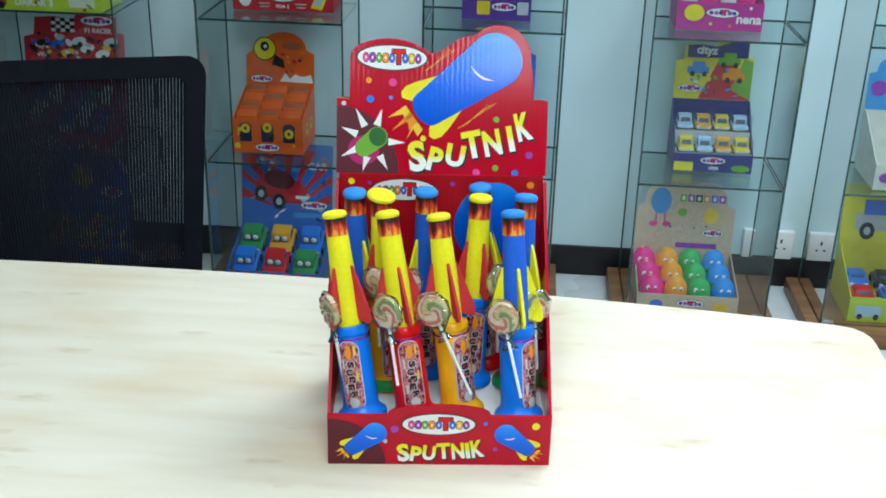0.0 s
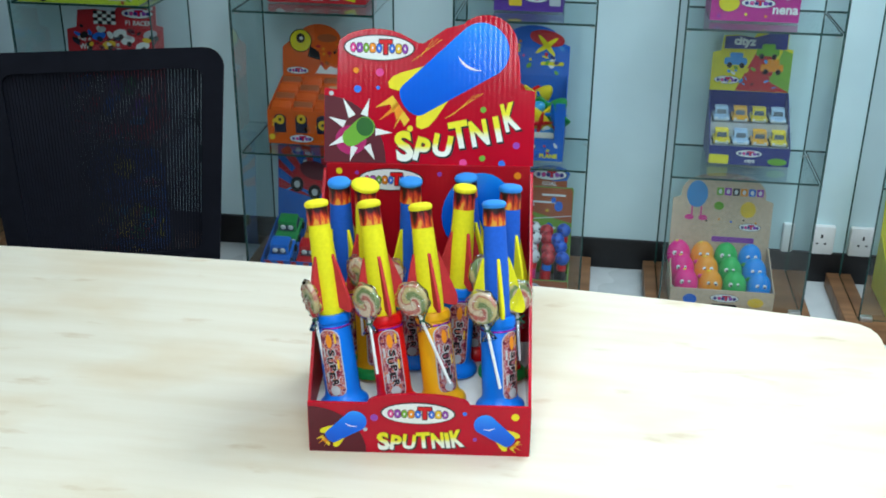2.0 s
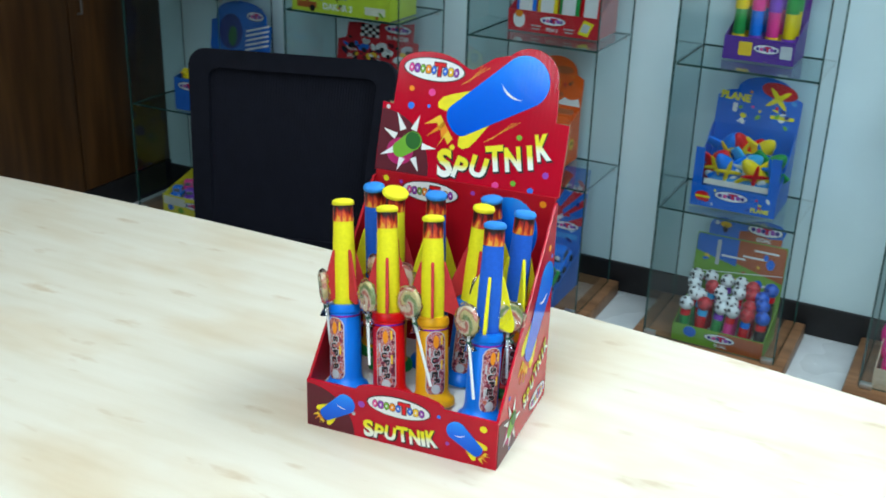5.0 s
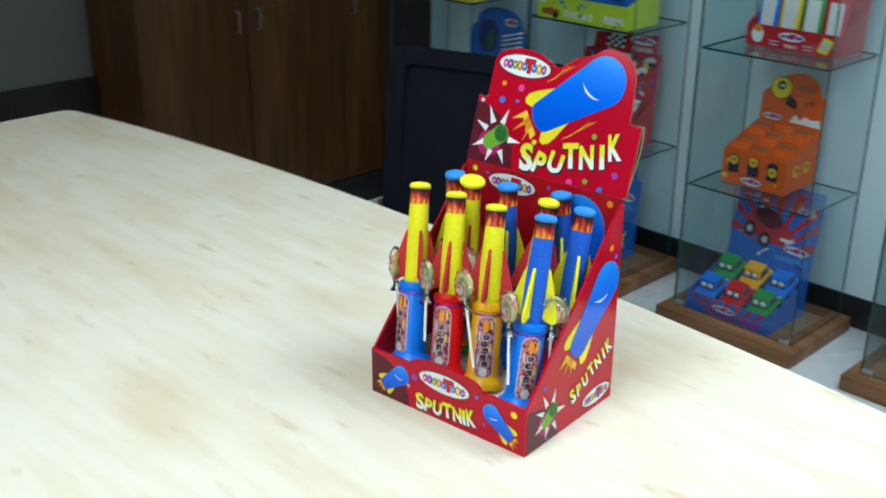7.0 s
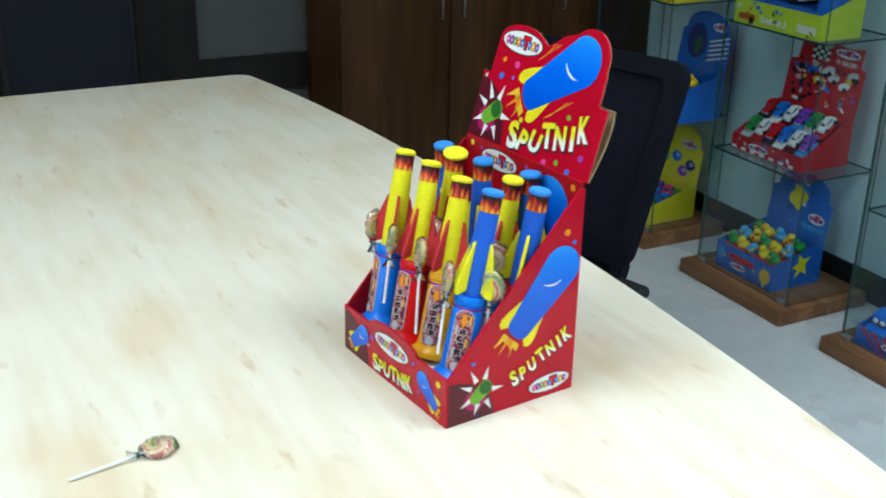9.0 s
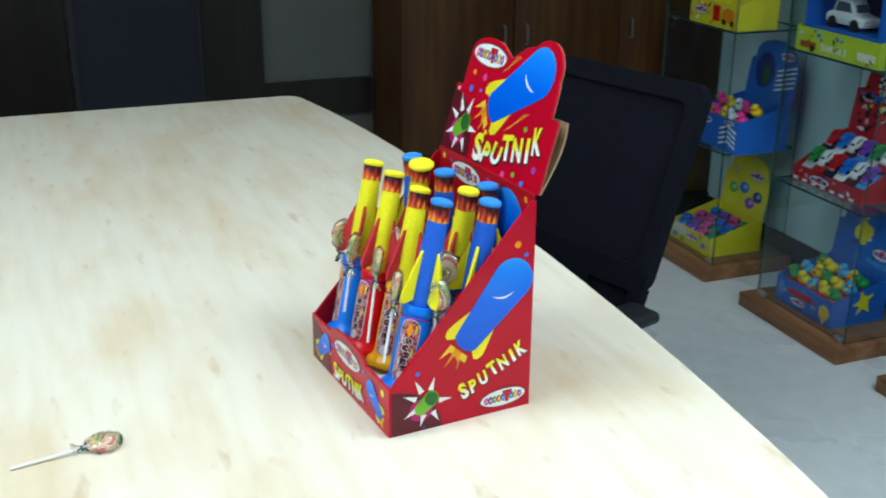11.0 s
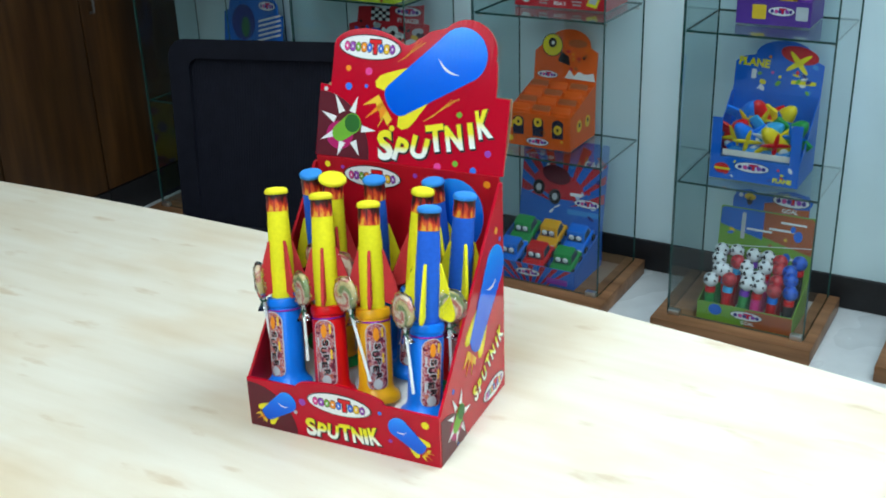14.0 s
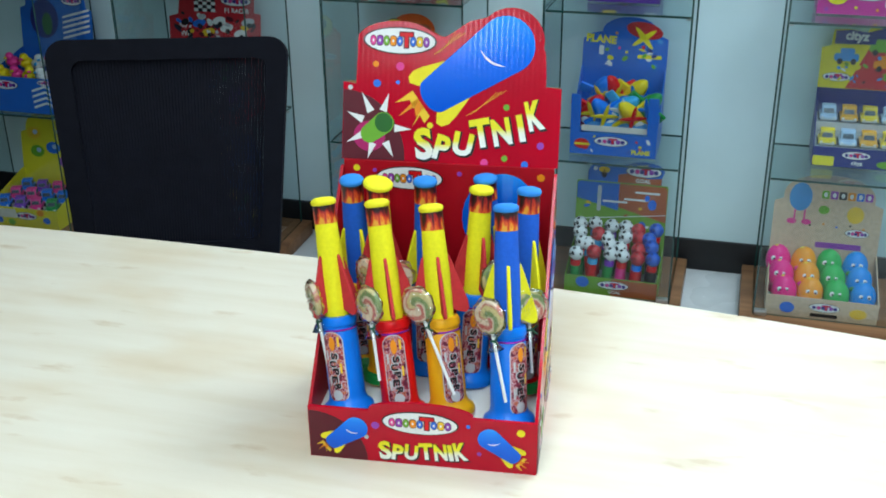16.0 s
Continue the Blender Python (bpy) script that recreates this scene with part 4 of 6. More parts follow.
# ---------------------------------------------------------------- lollipops
def lollipop(centre, end, facing, label, base=BOX, r=0.0185):
    centre, end, facing = Vector(centre), Vector(end), Vector(facing)
    z = (centre - end).normalized()
    y = -(facing - z * facing.dot(z)).normalized()
    x = y.cross(z)
    m = base @ Matrix.Translation(centre) @ Matrix((x, y, z)).transposed().to_4x4()
    ln = (centre - end).length
    c = thing("lollipop", m, label, "lollipop", "swirl lollipops")
    disc = lathe([(0.004, -0.0042), (r * 0.75, -0.0040), (r * 0.95, -0.0028), (r, 0.0), (r * 0.95, 0.0028), (r * 0.75, 0.0040), (0.004, 0.0042)], 30)
    part("candy_disc", xf(disc, pose(0, 0, 0, 90)), CANDY, c, "cream, red and green swirl candy")
    wrap = lathe([(0.003, -0.0056), (r * 0.8, -0.0054), (r * 1.08, -0.003), (r * 1.2, 0.0), (r * 1.08, 0.003), (r * 0.8, 0.0054), (0.003, 0.0056)], 30)
    wv = [(px + 0.0009 * math.sin(9 * math.atan2(py, px)), py + 0.0008 * math.cos(7 * math.atan2(py, px)), pz * (1 + 0.25 * math.sin(11 * math.atan2(py, px)))) for px, py, pz in wrap[0]]
    w = part("wrapper", xf((wv, wrap[1]), pose(0, 0, 0, 90)), FILM, c, "clear crinkled film")
    w.visible_shadow = False
    t = part("wrapper_tail", xf(lathe([(0.0095, -0.036), (0.0060, -0.031), (0.0024, -0.0255), (0.0030, -0.0225), (0.0060, -0.019)], 14), pose(0, 0, 0)), FILM, c)
    t.visible_shadow = False
    part("stick", tube([(0, 0, -r + 0.004), (0, 0, -ln)], 0.0018), PL_WHITE, c, "white paper stick")
    part("twist_tie", join(xf(torus(0.0030, 0.0011, 14, 6), pose(0, 0, -0.0255)), tube([(0.003, -0.001, -0.0255), (0.008, -0.003, -0.021)], 0.0010, 6), tube([(0.002, -0.002, -0.0255), (0.0075, -0.003, -0.031)], 0.0010, 6)), TIE, c, "dark green twist tie")
    return c


TIED = "wrapped swirl lollipop tied to a foam rocket"
lollipop((0.002, 0.046, 0.173), (0.016, 0.036, 0.095), (-0.85, -0.5, 0), TIED)
lollipop((0.0655, 0.036, 0.176), (0.0785, 0.016, 0.095), (-0.60, -0.8, 0.1), TIED)
lollipop((0.1165, 0.048, 0.173), (0.1610, 0.0135, 0.086), (-0.42, -0.9, 0.2), TIED)
lollipop((0.1950, 0.038, 0.170), (0.2170, 0.0100, 0.084), (-0.50, -0.86, 0.15), TIED)
lollipop((0.2335, 0.074, 0.166), (0.240, 0.064, 0.090), (0.35, -0.93, 0.1), TIED)
lollipop((0.0870, 0.082, 0.186), (0.0930, 0.070, 0.110), (0.5, -0.8, 0.1), TIED)
lollipop((0.0510, 0.088, 0.186), (0.0560, 0.078, 0.110), (-0.7, -0.6, 0.1), TIED)
lollipop((0.1930, 0.105, 0.182), (0.1950, 0.085, 0.100), (0.75, -0.6, 0.1), TIED)
lollipop((0.069, 0.704, 0.7415), (0.0865, 0.600, 0.7375), (0, 0, 1), "wrapped swirl lollipop lying loose on the table", Matrix.Identity(4), 0.0195)

# ---------------------------------------------------------------- stock in the glass cabinets
PLANE_C = plain("strong_blue_card", (0.004, 0.13, 0.60), 0.35)
LEMON = plain("lemon_card", (0.80, 0.68, 0.03), 0.4)
LIME = plain("lime_card", (0.55, 0.66, 0.05), 0.4)
BLUE_C = plain("blue_card", (0.015, 0.14, 0.56), 0.4)
CYAN_C = plain("light_blue_card", (0.05, 0.30, 0.68), 0.4)
RED_C = plain("scarlet_card", (0.55, 0.02, 0.03), 0.4)
ORANGE_C = plain("orange_card", (0.82, 0.115, 0.008), 0.4)
PURPLE_C = plain("violet_card", (0.10, 0.03, 0.28), 0.4)
PINK_C = plain("magenta_card", (0.55, 0.02, 0.26), 0.4)
GRASS_C = plain("grass_green_card", (0.19, 0.38, 0.04), 0.4)
BRICK_C = plain("rust_card", (0.42, 0.10, 0.03), 0.4)
CREAM_C = plain("pale_card", (0.74, 0.70, 0.62), 0.5)
DUSK = plain("dark_printed_card", (0.02, 0.02, 0.05), 0.4)
TYRE = plain("black_rubber", (0.012, 0.012, 0.013), 0.7)
TINTED = plain("dark_car_window", (0.08, 0.10, 0.13), 0.10)
EGG_PINK = plain("hot_pink_plastic", (0.93, 0.02, 0.27), 0.25, vary=0.04)
EGG_ORANGE = plain("bright_orange_plastic", (0.95, 0.34, 0.02), 0.25, vary=0.04)
EGG_GREEN = plain("leaf_green_plastic", (0.03, 0.46, 0.10), 0.25, vary=0.04)
EGG_BLUE = plain("bright_blue_plastic", (0.01, 0.27, 0.80), 0.25, vary=0.04)
BALL_W = football_skin("white_football_skin", (0.8, 0.8, 0.8), (0.015, 0.015, 0.015))
BALL_R = football_skin("red_football_skin", (0.6, 0.03, 0.04), (0.25, 0.01, 0.015))
BALL_B = football_skin("blue_football_skin", (0.02, 0.12, 0.6), (0.01, 0.04, 0.25))
ACETATE = sheet_glass("clear_acetate", (0.93, 0.95, 0.96), 1.5)


def shop_tray(x, y, z, w, d, fh, sh, hh, front, sides, head, label, shape="round", lean=8, turn=0.0, group="boxed toys in the glass cabinets"):
    """A card counter display: front lip, sloped sides and a header card. Returns it with its front and header and their planes."""
    t = 0.003
    c = thing("counter_display", pose(x, y, z, 0, 0, turn), label, "display box", group)
    part("tray_floor", box(t, w - t, t, d - t, 0, t), CREAM_C, c)
    f = part("front_lip", box(0, w, 0, t, 0, fh), front, c)
    sp = [(t, 0), (d - t, 0), (d - t, sh), (d - 0.015, sh), (t, fh)]
    part("tray_side", xf(prism(sp, 0, t), pose(w, 0, 0, 0, 0, 90)), sides, c)
    part("tray_side", xf(prism(sp, 0, t), pose(t, 0, 0, 0, 0, 90)), sides, c)
    part("tray_back", box(0, w, d - t, d, 0, sh), sides, c)
    h = hh - sh
    if shape == "round":
        poly = [(0, 0), (w, 0), (w, h * 0.62)] + [(w * 0.5 + w * 0.42 * math.cos(radians(6 * i)), h * 0.66 + h * 0.34 * math.sin(radians(6 * i)) ** 0.7) for i in range(31)] + [(0, h * 0.62)]
    elif shape == "step":
        poly = [(0, 0), (w, 0), (w, h * 0.7), (w * 0.93, h * 0.72), (w * 0.93, h)] + [(w * (0.93 - 0.38 * i / 6), h * (1.0 - 0.04 * math.sin(math.pi * i / 6))) for i in range(7)] + [(w * 0.5, h * 0.88), (w * 0.3, h * 0.92), (w * 0.12, h * 0.9), (w * 0.1, h * 0.66), (0, h * 0.62)]
    elif shape == "peak":
        poly = [(0, 0), (w, 0), (w, h * 0.6), (w * 0.88, h * 0.68)] + [(w * 0.55 + w * 0.33 * math.cos(radians(15 * i)), h * 0.7 + h * 0.3 * math.sin(radians(15 * i))) for i in range(13)] + [(w * 0.1, h * 0.66), (0, h * 0.55)]
    else:
        poly = rounded(0, w, -0.002, h, 0.006)
    mh = pose(0, d - t, sh, -lean)
    hd = part("header", xf(prism(poly, 0, t), mh), head, c)
    return c, f, hd, pose(0, 0, 0), mh


def patch(parent, m, x0, x1, z0, z1, material, lift=0.0012, r=0.003, name="printed_patch"):
    decal(name, rounded(x0, x1, z0, z1, r, 3), material, parent, m, lift)


def blot(parent, m, cx, cz, rx, rz, material, lift=0.0016, turn=0.0, name="printed_shape"):
    decal(name, ellipse(cx, cz, rx, rz, turn, 20), material, parent, m, lift)


def busy(parent, m, x0, x1, z0, z1, n, seed, cols, lift=0.0011, size=0.010):
    """Small bright printed scraps, as on crowded toy packaging."""
    rng = random.Random(seed)
    for k in range(n):
        px, pz = rng.uniform(x0, x1), rng.uniform(z0, z1)
        a, b = size * rng.uniform(0.5, 1.5), size * rng.uniform(0.3, 0.9)
        decal("printed_scrap", ellipse(px, pz, a, b, rng.uniform(-60, 60), rng.choice((5, 8, 14))), rng.choice(cols), parent, m, lift + 0.00005 * k)


def toy_car(m, paint, label, ln=0.07, group="toy cars", tall=1.0, wide=1.0):
    c = thing("toy_car", m, label, "toy car", group)
    s = ln / 0.07
    w = 0.031 * s
    low = [(-0.035, 0.006), (0.035, 0.006), (0.036, 0.013), (0.033, 0.018), (0.016, 0.021), (-0.030, 0.021), (-0.036, 0.017)]
    cab = [(-0.027, 0.020), (0.017, 0.020), (0.008, 0.0315 * tall), (-0.019, 0.0325 * tall)]
    win = [(-0.0215, 0.0225), (0.0118, 0.0225), (0.0052, 0.0288 * tall), (-0.0160, 0.0292 * tall)]
    sc = Matrix.Diagonal((s, s * wide, s, 1))
    b = part("car_body", xf(join(eased(prism(low, -0.0155, 0.0155), 0.0026), eased(prism(cab, -0.0128, 0.0128), 0.0022)), sc), paint, c)
    part("side_windows", xf(prism(win, -0.0131, 0.0131), sc), TINTED, b)
    lo, hi = 0.0208 + 0.12 * (0.0305 * tall - 0.0208), 0.0208 + 0.72 * (0.0305 * tall - 0.0208)
    fw = [(0.0160, -0.0098, lo), (0.0160, 0.0098, lo), (0.0112, 0.0088, hi), (0.0112, -0.0088, hi)]
    part("windscreen", xf((fw, [(0, 1, 2, 3)]), Matrix.Translation((0.0006 * s, 0, 0.0004 * s)) @ sc), TINTED, b)
    part("bumper", xf(soft_box(0.0335, 0.0378, -0.0135, 0.0135, 0.0065, 0.0112, 0.0008), sc), SILVER, b, "silver bumper")
    for sy in (-1, 1):
        part("headlight", xf(ball(0.0016, 0.0032, 0.0028, 10, 6), sc @ pose(0.0352, sy * 0.0105, 0.0145)), PL_WHITE, b)
        for sx in (-0.021, 0.021):
            part("wheel", xf(lathe([(0.0052, -0.003), (0.0075, -0.0026), (0.0078, 0.0), (0.0075, 0.0026), (0.0052, 0.003)], 14), sc @ pose(sx, sy * 0.0148, 0.0078, 90)), TYRE, c)
    return c


def lump_toy(m, material, accent, label, r=0.022, group="squeaky toys"):
    c = thing("squeaky_toy", m, label, "toy", group)
    b = part("toy_body", xf(ball(r * 1.15, r, r * 0.85, 14, 9), pose(0, 0, r * 0.85)), material, c)
    part("toy_head", xf(ball(r * 0.68, r * 0.66, r * 0.66, 14, 9), pose(0.1 * r, -0.5 * r, r * 1.75)), material, c)
    part("toy_nose", xf(ball(r * 0.32, r * 0.3, r * 0.16, 10, 6), pose(0.1 * r, -1.15 * r, r * 1.65)), accent, c)
    part("toy_spot", xf(ball(r * 0.3, r * 0.12, r * 0.3, 10, 6), pose(-0.45 * r, -0.86 * r, r * 0.95)), accent, b)
    return c


Z0 = BASE_H + 0.0006
Z1, Z2 = SH1 + 0.0006, SH2 + 0.0006

# --- cabinet E: kraft tray of eggs
c, f, hd, mf, mh = shop_tray(0.466, 2.802, Z0, 0.284, 0.20, 0.058, 0.11, 0.325, KRAFT, KRAFT, KRAFT, "brown kraft card display tray with a printed header", "round")
logo(f, mf, 0.150, 0.034, 0.040, 0.013, marks=False)
patch(f, mf, 0.115, 0.185, 0.006, 0.016, INK)
blot(f, mf, 0.055, 0.026, 0.019, 0.016, BLUE_DOT)
blot(f, mf, 0.235, 0.026, 0.022, 0.014, FLAME_Y)
blot(hd, mh, 0.068, 0.150, 0.030, 0.040, CYAN_C)
for sx in (-0.012, 0.014):
    patch(hd, mh, 0.066 + sx, 0.071 + sx, 0.085, 0.115, PINK)
    blot(hd, mh, 0.068 + sx * 1.5, 0.080, 0.013, 0.008, PINK)
for i, col in enumerate((GREEN, PURPLE, INK, ORANGE, BLUE_DOT, PURPLE)):
    patch(hd, mh, 0.122 + 0.0225 * i, 0.1415 + 0.0225 * i, 0.150, 0.172, col)
    blot(hd, mh, 0.1318 + 0.0225 * i, 0.161, 0.005, 0.007, WHITE, 0.002)
blot(hd, mh, 0.132, 0.118, 0.014, 0.012, GREEN)
blot(hd, mh, 0.215, 0.110, 0.022, 0.024, FLAME_Y)
for i in range(5):
    blot(hd, mh, 0.10 + 0.035 * i, 0.072 + 0.006 * (i % 2), 0.003, 0.003, (INK, ORANGE, BLUE_DOT)[i % 3])
logo(hd, mh, 0.225, 0.058, 0.032, 0.012, marks=False)
patch(hd, mh, 0.12, 0.24, 0.010, 0.026, PURPLE)
EGGS = ((EGG_PINK, "pink"), (EGG_ORANGE, "orange"), (EGG_GREEN, "green"), (EGG_BLUE, "blue"))
for i, (paint, word) in enumerate(EGGS):
    for j in range(3):
        up = 0.006 + 0.022 * j
        g = thing("toy_egg", pose(0.466 + 0.045 + 0.067 * i - 0.010 * j, 2.802 + 0.042 + 0.049 * j, Z0 + 0.0034 + up), f"{word} plastic toy egg with bumps in a tray", "toy egg", "toy eggs")
        part("egg_shell", xf(ball(0.0335, 0.0275, 0.0445, 20, 14), pose(0, 0, 0.0435, -10, 6 * (i % 2) - 3, 0)), paint, g)
        part("egg_stand", lathe([(0.018, -up), (0.014, 0.006)], 12), paint, g)
        for ex in (-0.009, 0.009):
            part("egg_patch", xf(ball(0.0068, 0.004, 0.0078, 12, 6), pose(ex - 0.004 + 0.006 * (i % 2), -0.0205, 0.0565)), PL_WHITE, g)
            part("egg_pupil", xf(ball(0.0032, 0.002, 0.0036, 10, 6), pose(ex - 0.003 + 0.006 * (i % 2), -0.0232, 0.0565)), PL_BLACK, g)
        part("egg_bump", xf(ball(0.011, 0.006, 0.008, 12, 6), pose(0.014 - 0.028 * (i % 2), -0.0235, 0.034)), (PL_YELLOW, PL_PINK, PL_CYAN, PL_GREEN)[i], g)
        part("egg_crest", xf(ball(0.008, 0.007, 0.007, 10, 6), pose(-0.006, 0.004, 0.081)), (PL_YELLOW, PL_YELLOW, PL_GREEN, PL_CYAN)[i], g)

# --- cabinet E, first shelf: little cars in two tiers
c, f, hd, mf, mh = shop_tray(0.540, 2.915, Z1, 0.217, 0.16, 0.052, 0.165, 0.335, NAVY, NAVY, LEMON, "blue and yellow card display of small cars", "step", 6)
logo(f, mf, 0.108, 0.034, 0.036, 0.011, marks=False)
lettering("cityz", 0.112, 0.012, 0.014, WHITE, f, mf, 0.0012)
patch(f, mf, 0.002, 0.055, 0.002, 0.028, LEMON)
blot(f, mf, 0.185, 0.014, 0.026, 0.010, GREEN)
decal("printed_road", [(0.07, 0.001), (0.215, 0.001), (0.215, 0.075), (0.12, 0.115)], RED_C, hd, mh, 0.001)
decal("printed_grass", [(0.16, 0.03), (0.2165, 0.001), (0.2165, 0.11), (0.19, 0.12)], GRASS_C, hd, mh, 0.0014)
decal("printed_sky", [(0.03, 0.117), (0.2, 0.12), (0.2, 0.163), (0.15, 0.163), (0.11, 0.150), (0.07, 0.155), (0.03, 0.151)], NAVY, hd, mh, 0.0014)
lettering("cityz", 0.085, 0.136, 0.030, WHITE, hd, mh, 0.0022, 0.05, -2)
for bx, bz, col in ((0.065, 0.085, CYAN_C), (0.165, 0.07, ORANGE), (0.15, 0.112, GREEN)):
    patch(hd, mh, bx - 0.032, bx + 0.03, bz - 0.012, bz + 0.008, col, 0.002, 0.005)
    patch(hd, mh, bx - 0.018, bx + 0.018, bz + 0.006, bz + 0.022, col, 0.0024, 0.005)
    for sx in (-0.017, 0.017):
        blot(hd, mh, bx + sx, bz - 0.013, 0.007, 0.008, INK, 0.003)
logo(hd, mh, 0.045, 0.030, 0.036, 0.012, marks=False)
part("tier", join(box(0.004, 0.213, 0.006, 0.066, 0.003, 0.052), box(0.004, 0.213, 0.066, 0.155, 0.003, 0.098)), SILVER, c, "grey stepped card tier")
LITTLE = ((PL_YELLOW, "yellow"), (PALE_CAR, "pale blue"), (PL_ORANGE, "orange"))
for tier, order in ((0, (0, 1, 2, 0)), (1, (1, 2, 0, 1))):
    for i, k in enumerate(order):
        p = pose(0.540 + 0.033 + 0.051 * i, 2.915 + (0.034 if tier == 0 else 0.098), Z1 + (0.052 if tier == 0 else 0.098), 0, 0, -90)
        toy_car(p, LITTLE[k][0], f"{LITTLE[k][1]} chunky little toy car on a tiered display", 0.056, "little cars on the tiered display", 1.5, 1.75)
a = part("acetate_cover", join(box(0.002, 0.215, 0.003, 0.0035, 0.053, 0.098), box(0.002, 0.215, 0.064, 0.0645, 0.100, 0.150)), ACETATE, c, "clear acetate cover")
a.visible_shadow = False

busy(hd, mh, 0.02, 0.2, 0.01, 0.09, 22, 13, (LEMON, GRASS_C, CYAN_C, WHITE, INK), 0.0017, 0.006)

# --- cabinet E, second shelf
c, f, hd, mf, mh = shop_tray(0.503, 2.90, Z2, 0.224, 0.15, 0.075, 0.12, 0.30, PINK_C, PINK_C, PINK_C, "magenta card display of pink bottles", "round")
logo(f, mf, 0.118, 0.048, 0.044, 0.013, marks=False)
blot(f, mf, 0.045, 0.046, 0.026, 0.022, YELLOW)
lettering("nena", 0.188, 0.030, 0.018, WHITE, f, mf, 0.0012)
dots(f, mf, [(0.09, 0.018, 0.004, YELLOW), (0.14, 0.014, 0.004, ORANGE), (0.19, 0.062, 0.004, WHITE), (0.022, 0.012, 0.005, PURPLE)], 0.0012)
for i in range(4):
    g = thing("toy_bottle", pose(0.503 + 0.038 + 0.05 * i, 2.90 + 0.055, Z2 + 0.0036), "small pink toy bottle with a pale cap", "toy bottle", "pink bottles")
    part("bottle", lathe([(0.019, 0), (0.021, 0.01), (0.021, 0.085), (0.012, 0.11), (0.011, 0.12)], 16), PL_PINK if i % 2 else PL_WHITE, g)
    part("bottle_cap", lathe([(0.013, 0.1205), (0.013, 0.145), (0.009, 0.15)], 14), PL_PURPLE, g)

# --- cabinet F
c, f, hd, mf, mh = shop_tray(1.060, 2.82, Z0, 0.27, 0.20, 0.075, 0.165, 0.335, LIME, LEMON, LEMON, "lime yellow card tray of toy cars with printed header", "flat")
patch(f, mf, 0.02, 0.09, 0.018, 0.05, PALE_CAR)
blot(f, mf, 0.033, 0.016, 0.008, 0.009, INK)
blot(f, mf, 0.078, 0.016, 0.008, 0.009, INK)
patch(f, mf, 0.13, 0.25, 0.025, 0.05, INK)
patch(hd, mh, 0.04, 0.20, 0.035, 0.085, SILVER, 0.001)
patch(hd, mh, 0.06, 0.14, 0.08, 0.125, BLUE_DOT, 0.0012)
for sx in (0.075, 0.165):
    blot(hd, mh, sx, 0.032, 0.022, 0.026, INK, 0.002)
    blot(hd, mh, sx, 0.032, 0.010, 0.012, SILVER, 0.0026)
patch(hd, mh, 0.2, 0.265, 0.06, 0.14, INK, 0.001)
part("raised_deck", box(0.006, 0.264, 0.006, 0.192, 0.004, 0.040), LEMON, c)
for i, (paint, word) in enumerate(((PL_RED, "red"), (PL_BLUE, "blue"), (PL_RED, "red"))):
    for j in range(2):
        toy_car(pose(1.060 + 0.05 + 0.083 * i, 2.82 + 0.058 + 0.088 * j, Z0 + 0.040 + 0.012 * j, 0, 0, -90), paint if j == 0 else (PL_BLUE, PL_BLACK, PL_RED)[i], f"{word if j == 0 else 'dark'} toy car parked in a yellow tray", 0.085, "cars in the yellow tray", 1.0, 1.6)
c, f, hd, mf, mh = shop_tray(1.067, 2.84, Z1, 0.26, 0.19, 0.07, 0.17, 0.33, CREAM_C, CREAM_C, CYAN_C, "white card display with bright printed patches", "round")
for i, col in enumerate((PURPLE, ORANGE, GREEN, PINK, BLUE_DOT)):
    blot(f, mf, 0.03 + 0.05 * i, 0.035 + 0.01 * (i % 2), 0.018, 0.014, col)
    blot(hd, mh, 0.03 + 0.05 * i, 0.06 + 0.02 * (i % 2), 0.022, 0.022, col)

# --- cabinet D: football candy tubes
c, f, hd, mf, mh = shop_tray(-0.078, 2.802, Z0, 0.256, 0.155, 0.052, 0.095, 0.272, GRASS_C, GRASS_C, GRASS_C, "green and rust card display of football topped tubes", "flat", 6)
patch(f, mf, 0.13, 0.2555, 0.001, 0.05, BRICK_C, 0.0006, 0.001)
logo(f, mf, 0.135, 0.032, 0.044, 0.013, 0.001, marks=False)
lettering("GOAL", 0.140, 0.0115, 0.010, WHITE, f, mf, 0.0014)
blot(f, mf, 0.05, 0.035, 0.018, 0.016, BLUE_DOT)
decal("printed_sky", [(0.002, 0.125), (0.12, 0.095), (0.12, 0.174), (0.008, 0.174), (0.002, 0.168)], BLUE_C, hd, mh, 0.0008)
decal("printed_ground", [(0.12, 0.105), (0.255, 0.07), (0.254, 0.168), (0.248, 0.174), (0.12, 0.174)], BRICK_C, hd, mh, 0.0008)
tp = part("header_top", xf(prism([(0.03, 0.1775), (0.03, 0.205), (0.04, 0.226), (0.07, 0.232), (0.10, 0.224), (0.13, 0.228), (0.16, 0.238), (0.19, 0.241), (0.23, 0.234), (0.243, 0.218), (0.236, 0.2), (0.236, 0.1775)], 0, 0.003), mh), BLUE_C, c)
decal("printed_ground", [(0.115, 0.178), (0.2355, 0.178), (0.2355, 0.198), (0.20, 0.194), (0.14, 0.206), (0.115, 0.2)], BRICK_C, tp, mh, 0.0006)
logo(tp, mh, 0.185, 0.214, 0.050, 0.017, 0.0012, marks=False)
blot(tp, mh, 0.075, 0.212, 0.016, 0.009, FLAME_Y)
blot(tp, mh, 0.075, 0.200, 0.008, 0.012, INK)
blot(tp, mh, 0.050, 0.214, 0.006, 0.006, WHITE)
lettering("GOAL", 0.185, 0.187, 0.012, WHITE, tp, mh, 0.0014)
patch(hd, mh, 0.06, 0.071, 0.09, 0.165, SILVER, 0.0014)
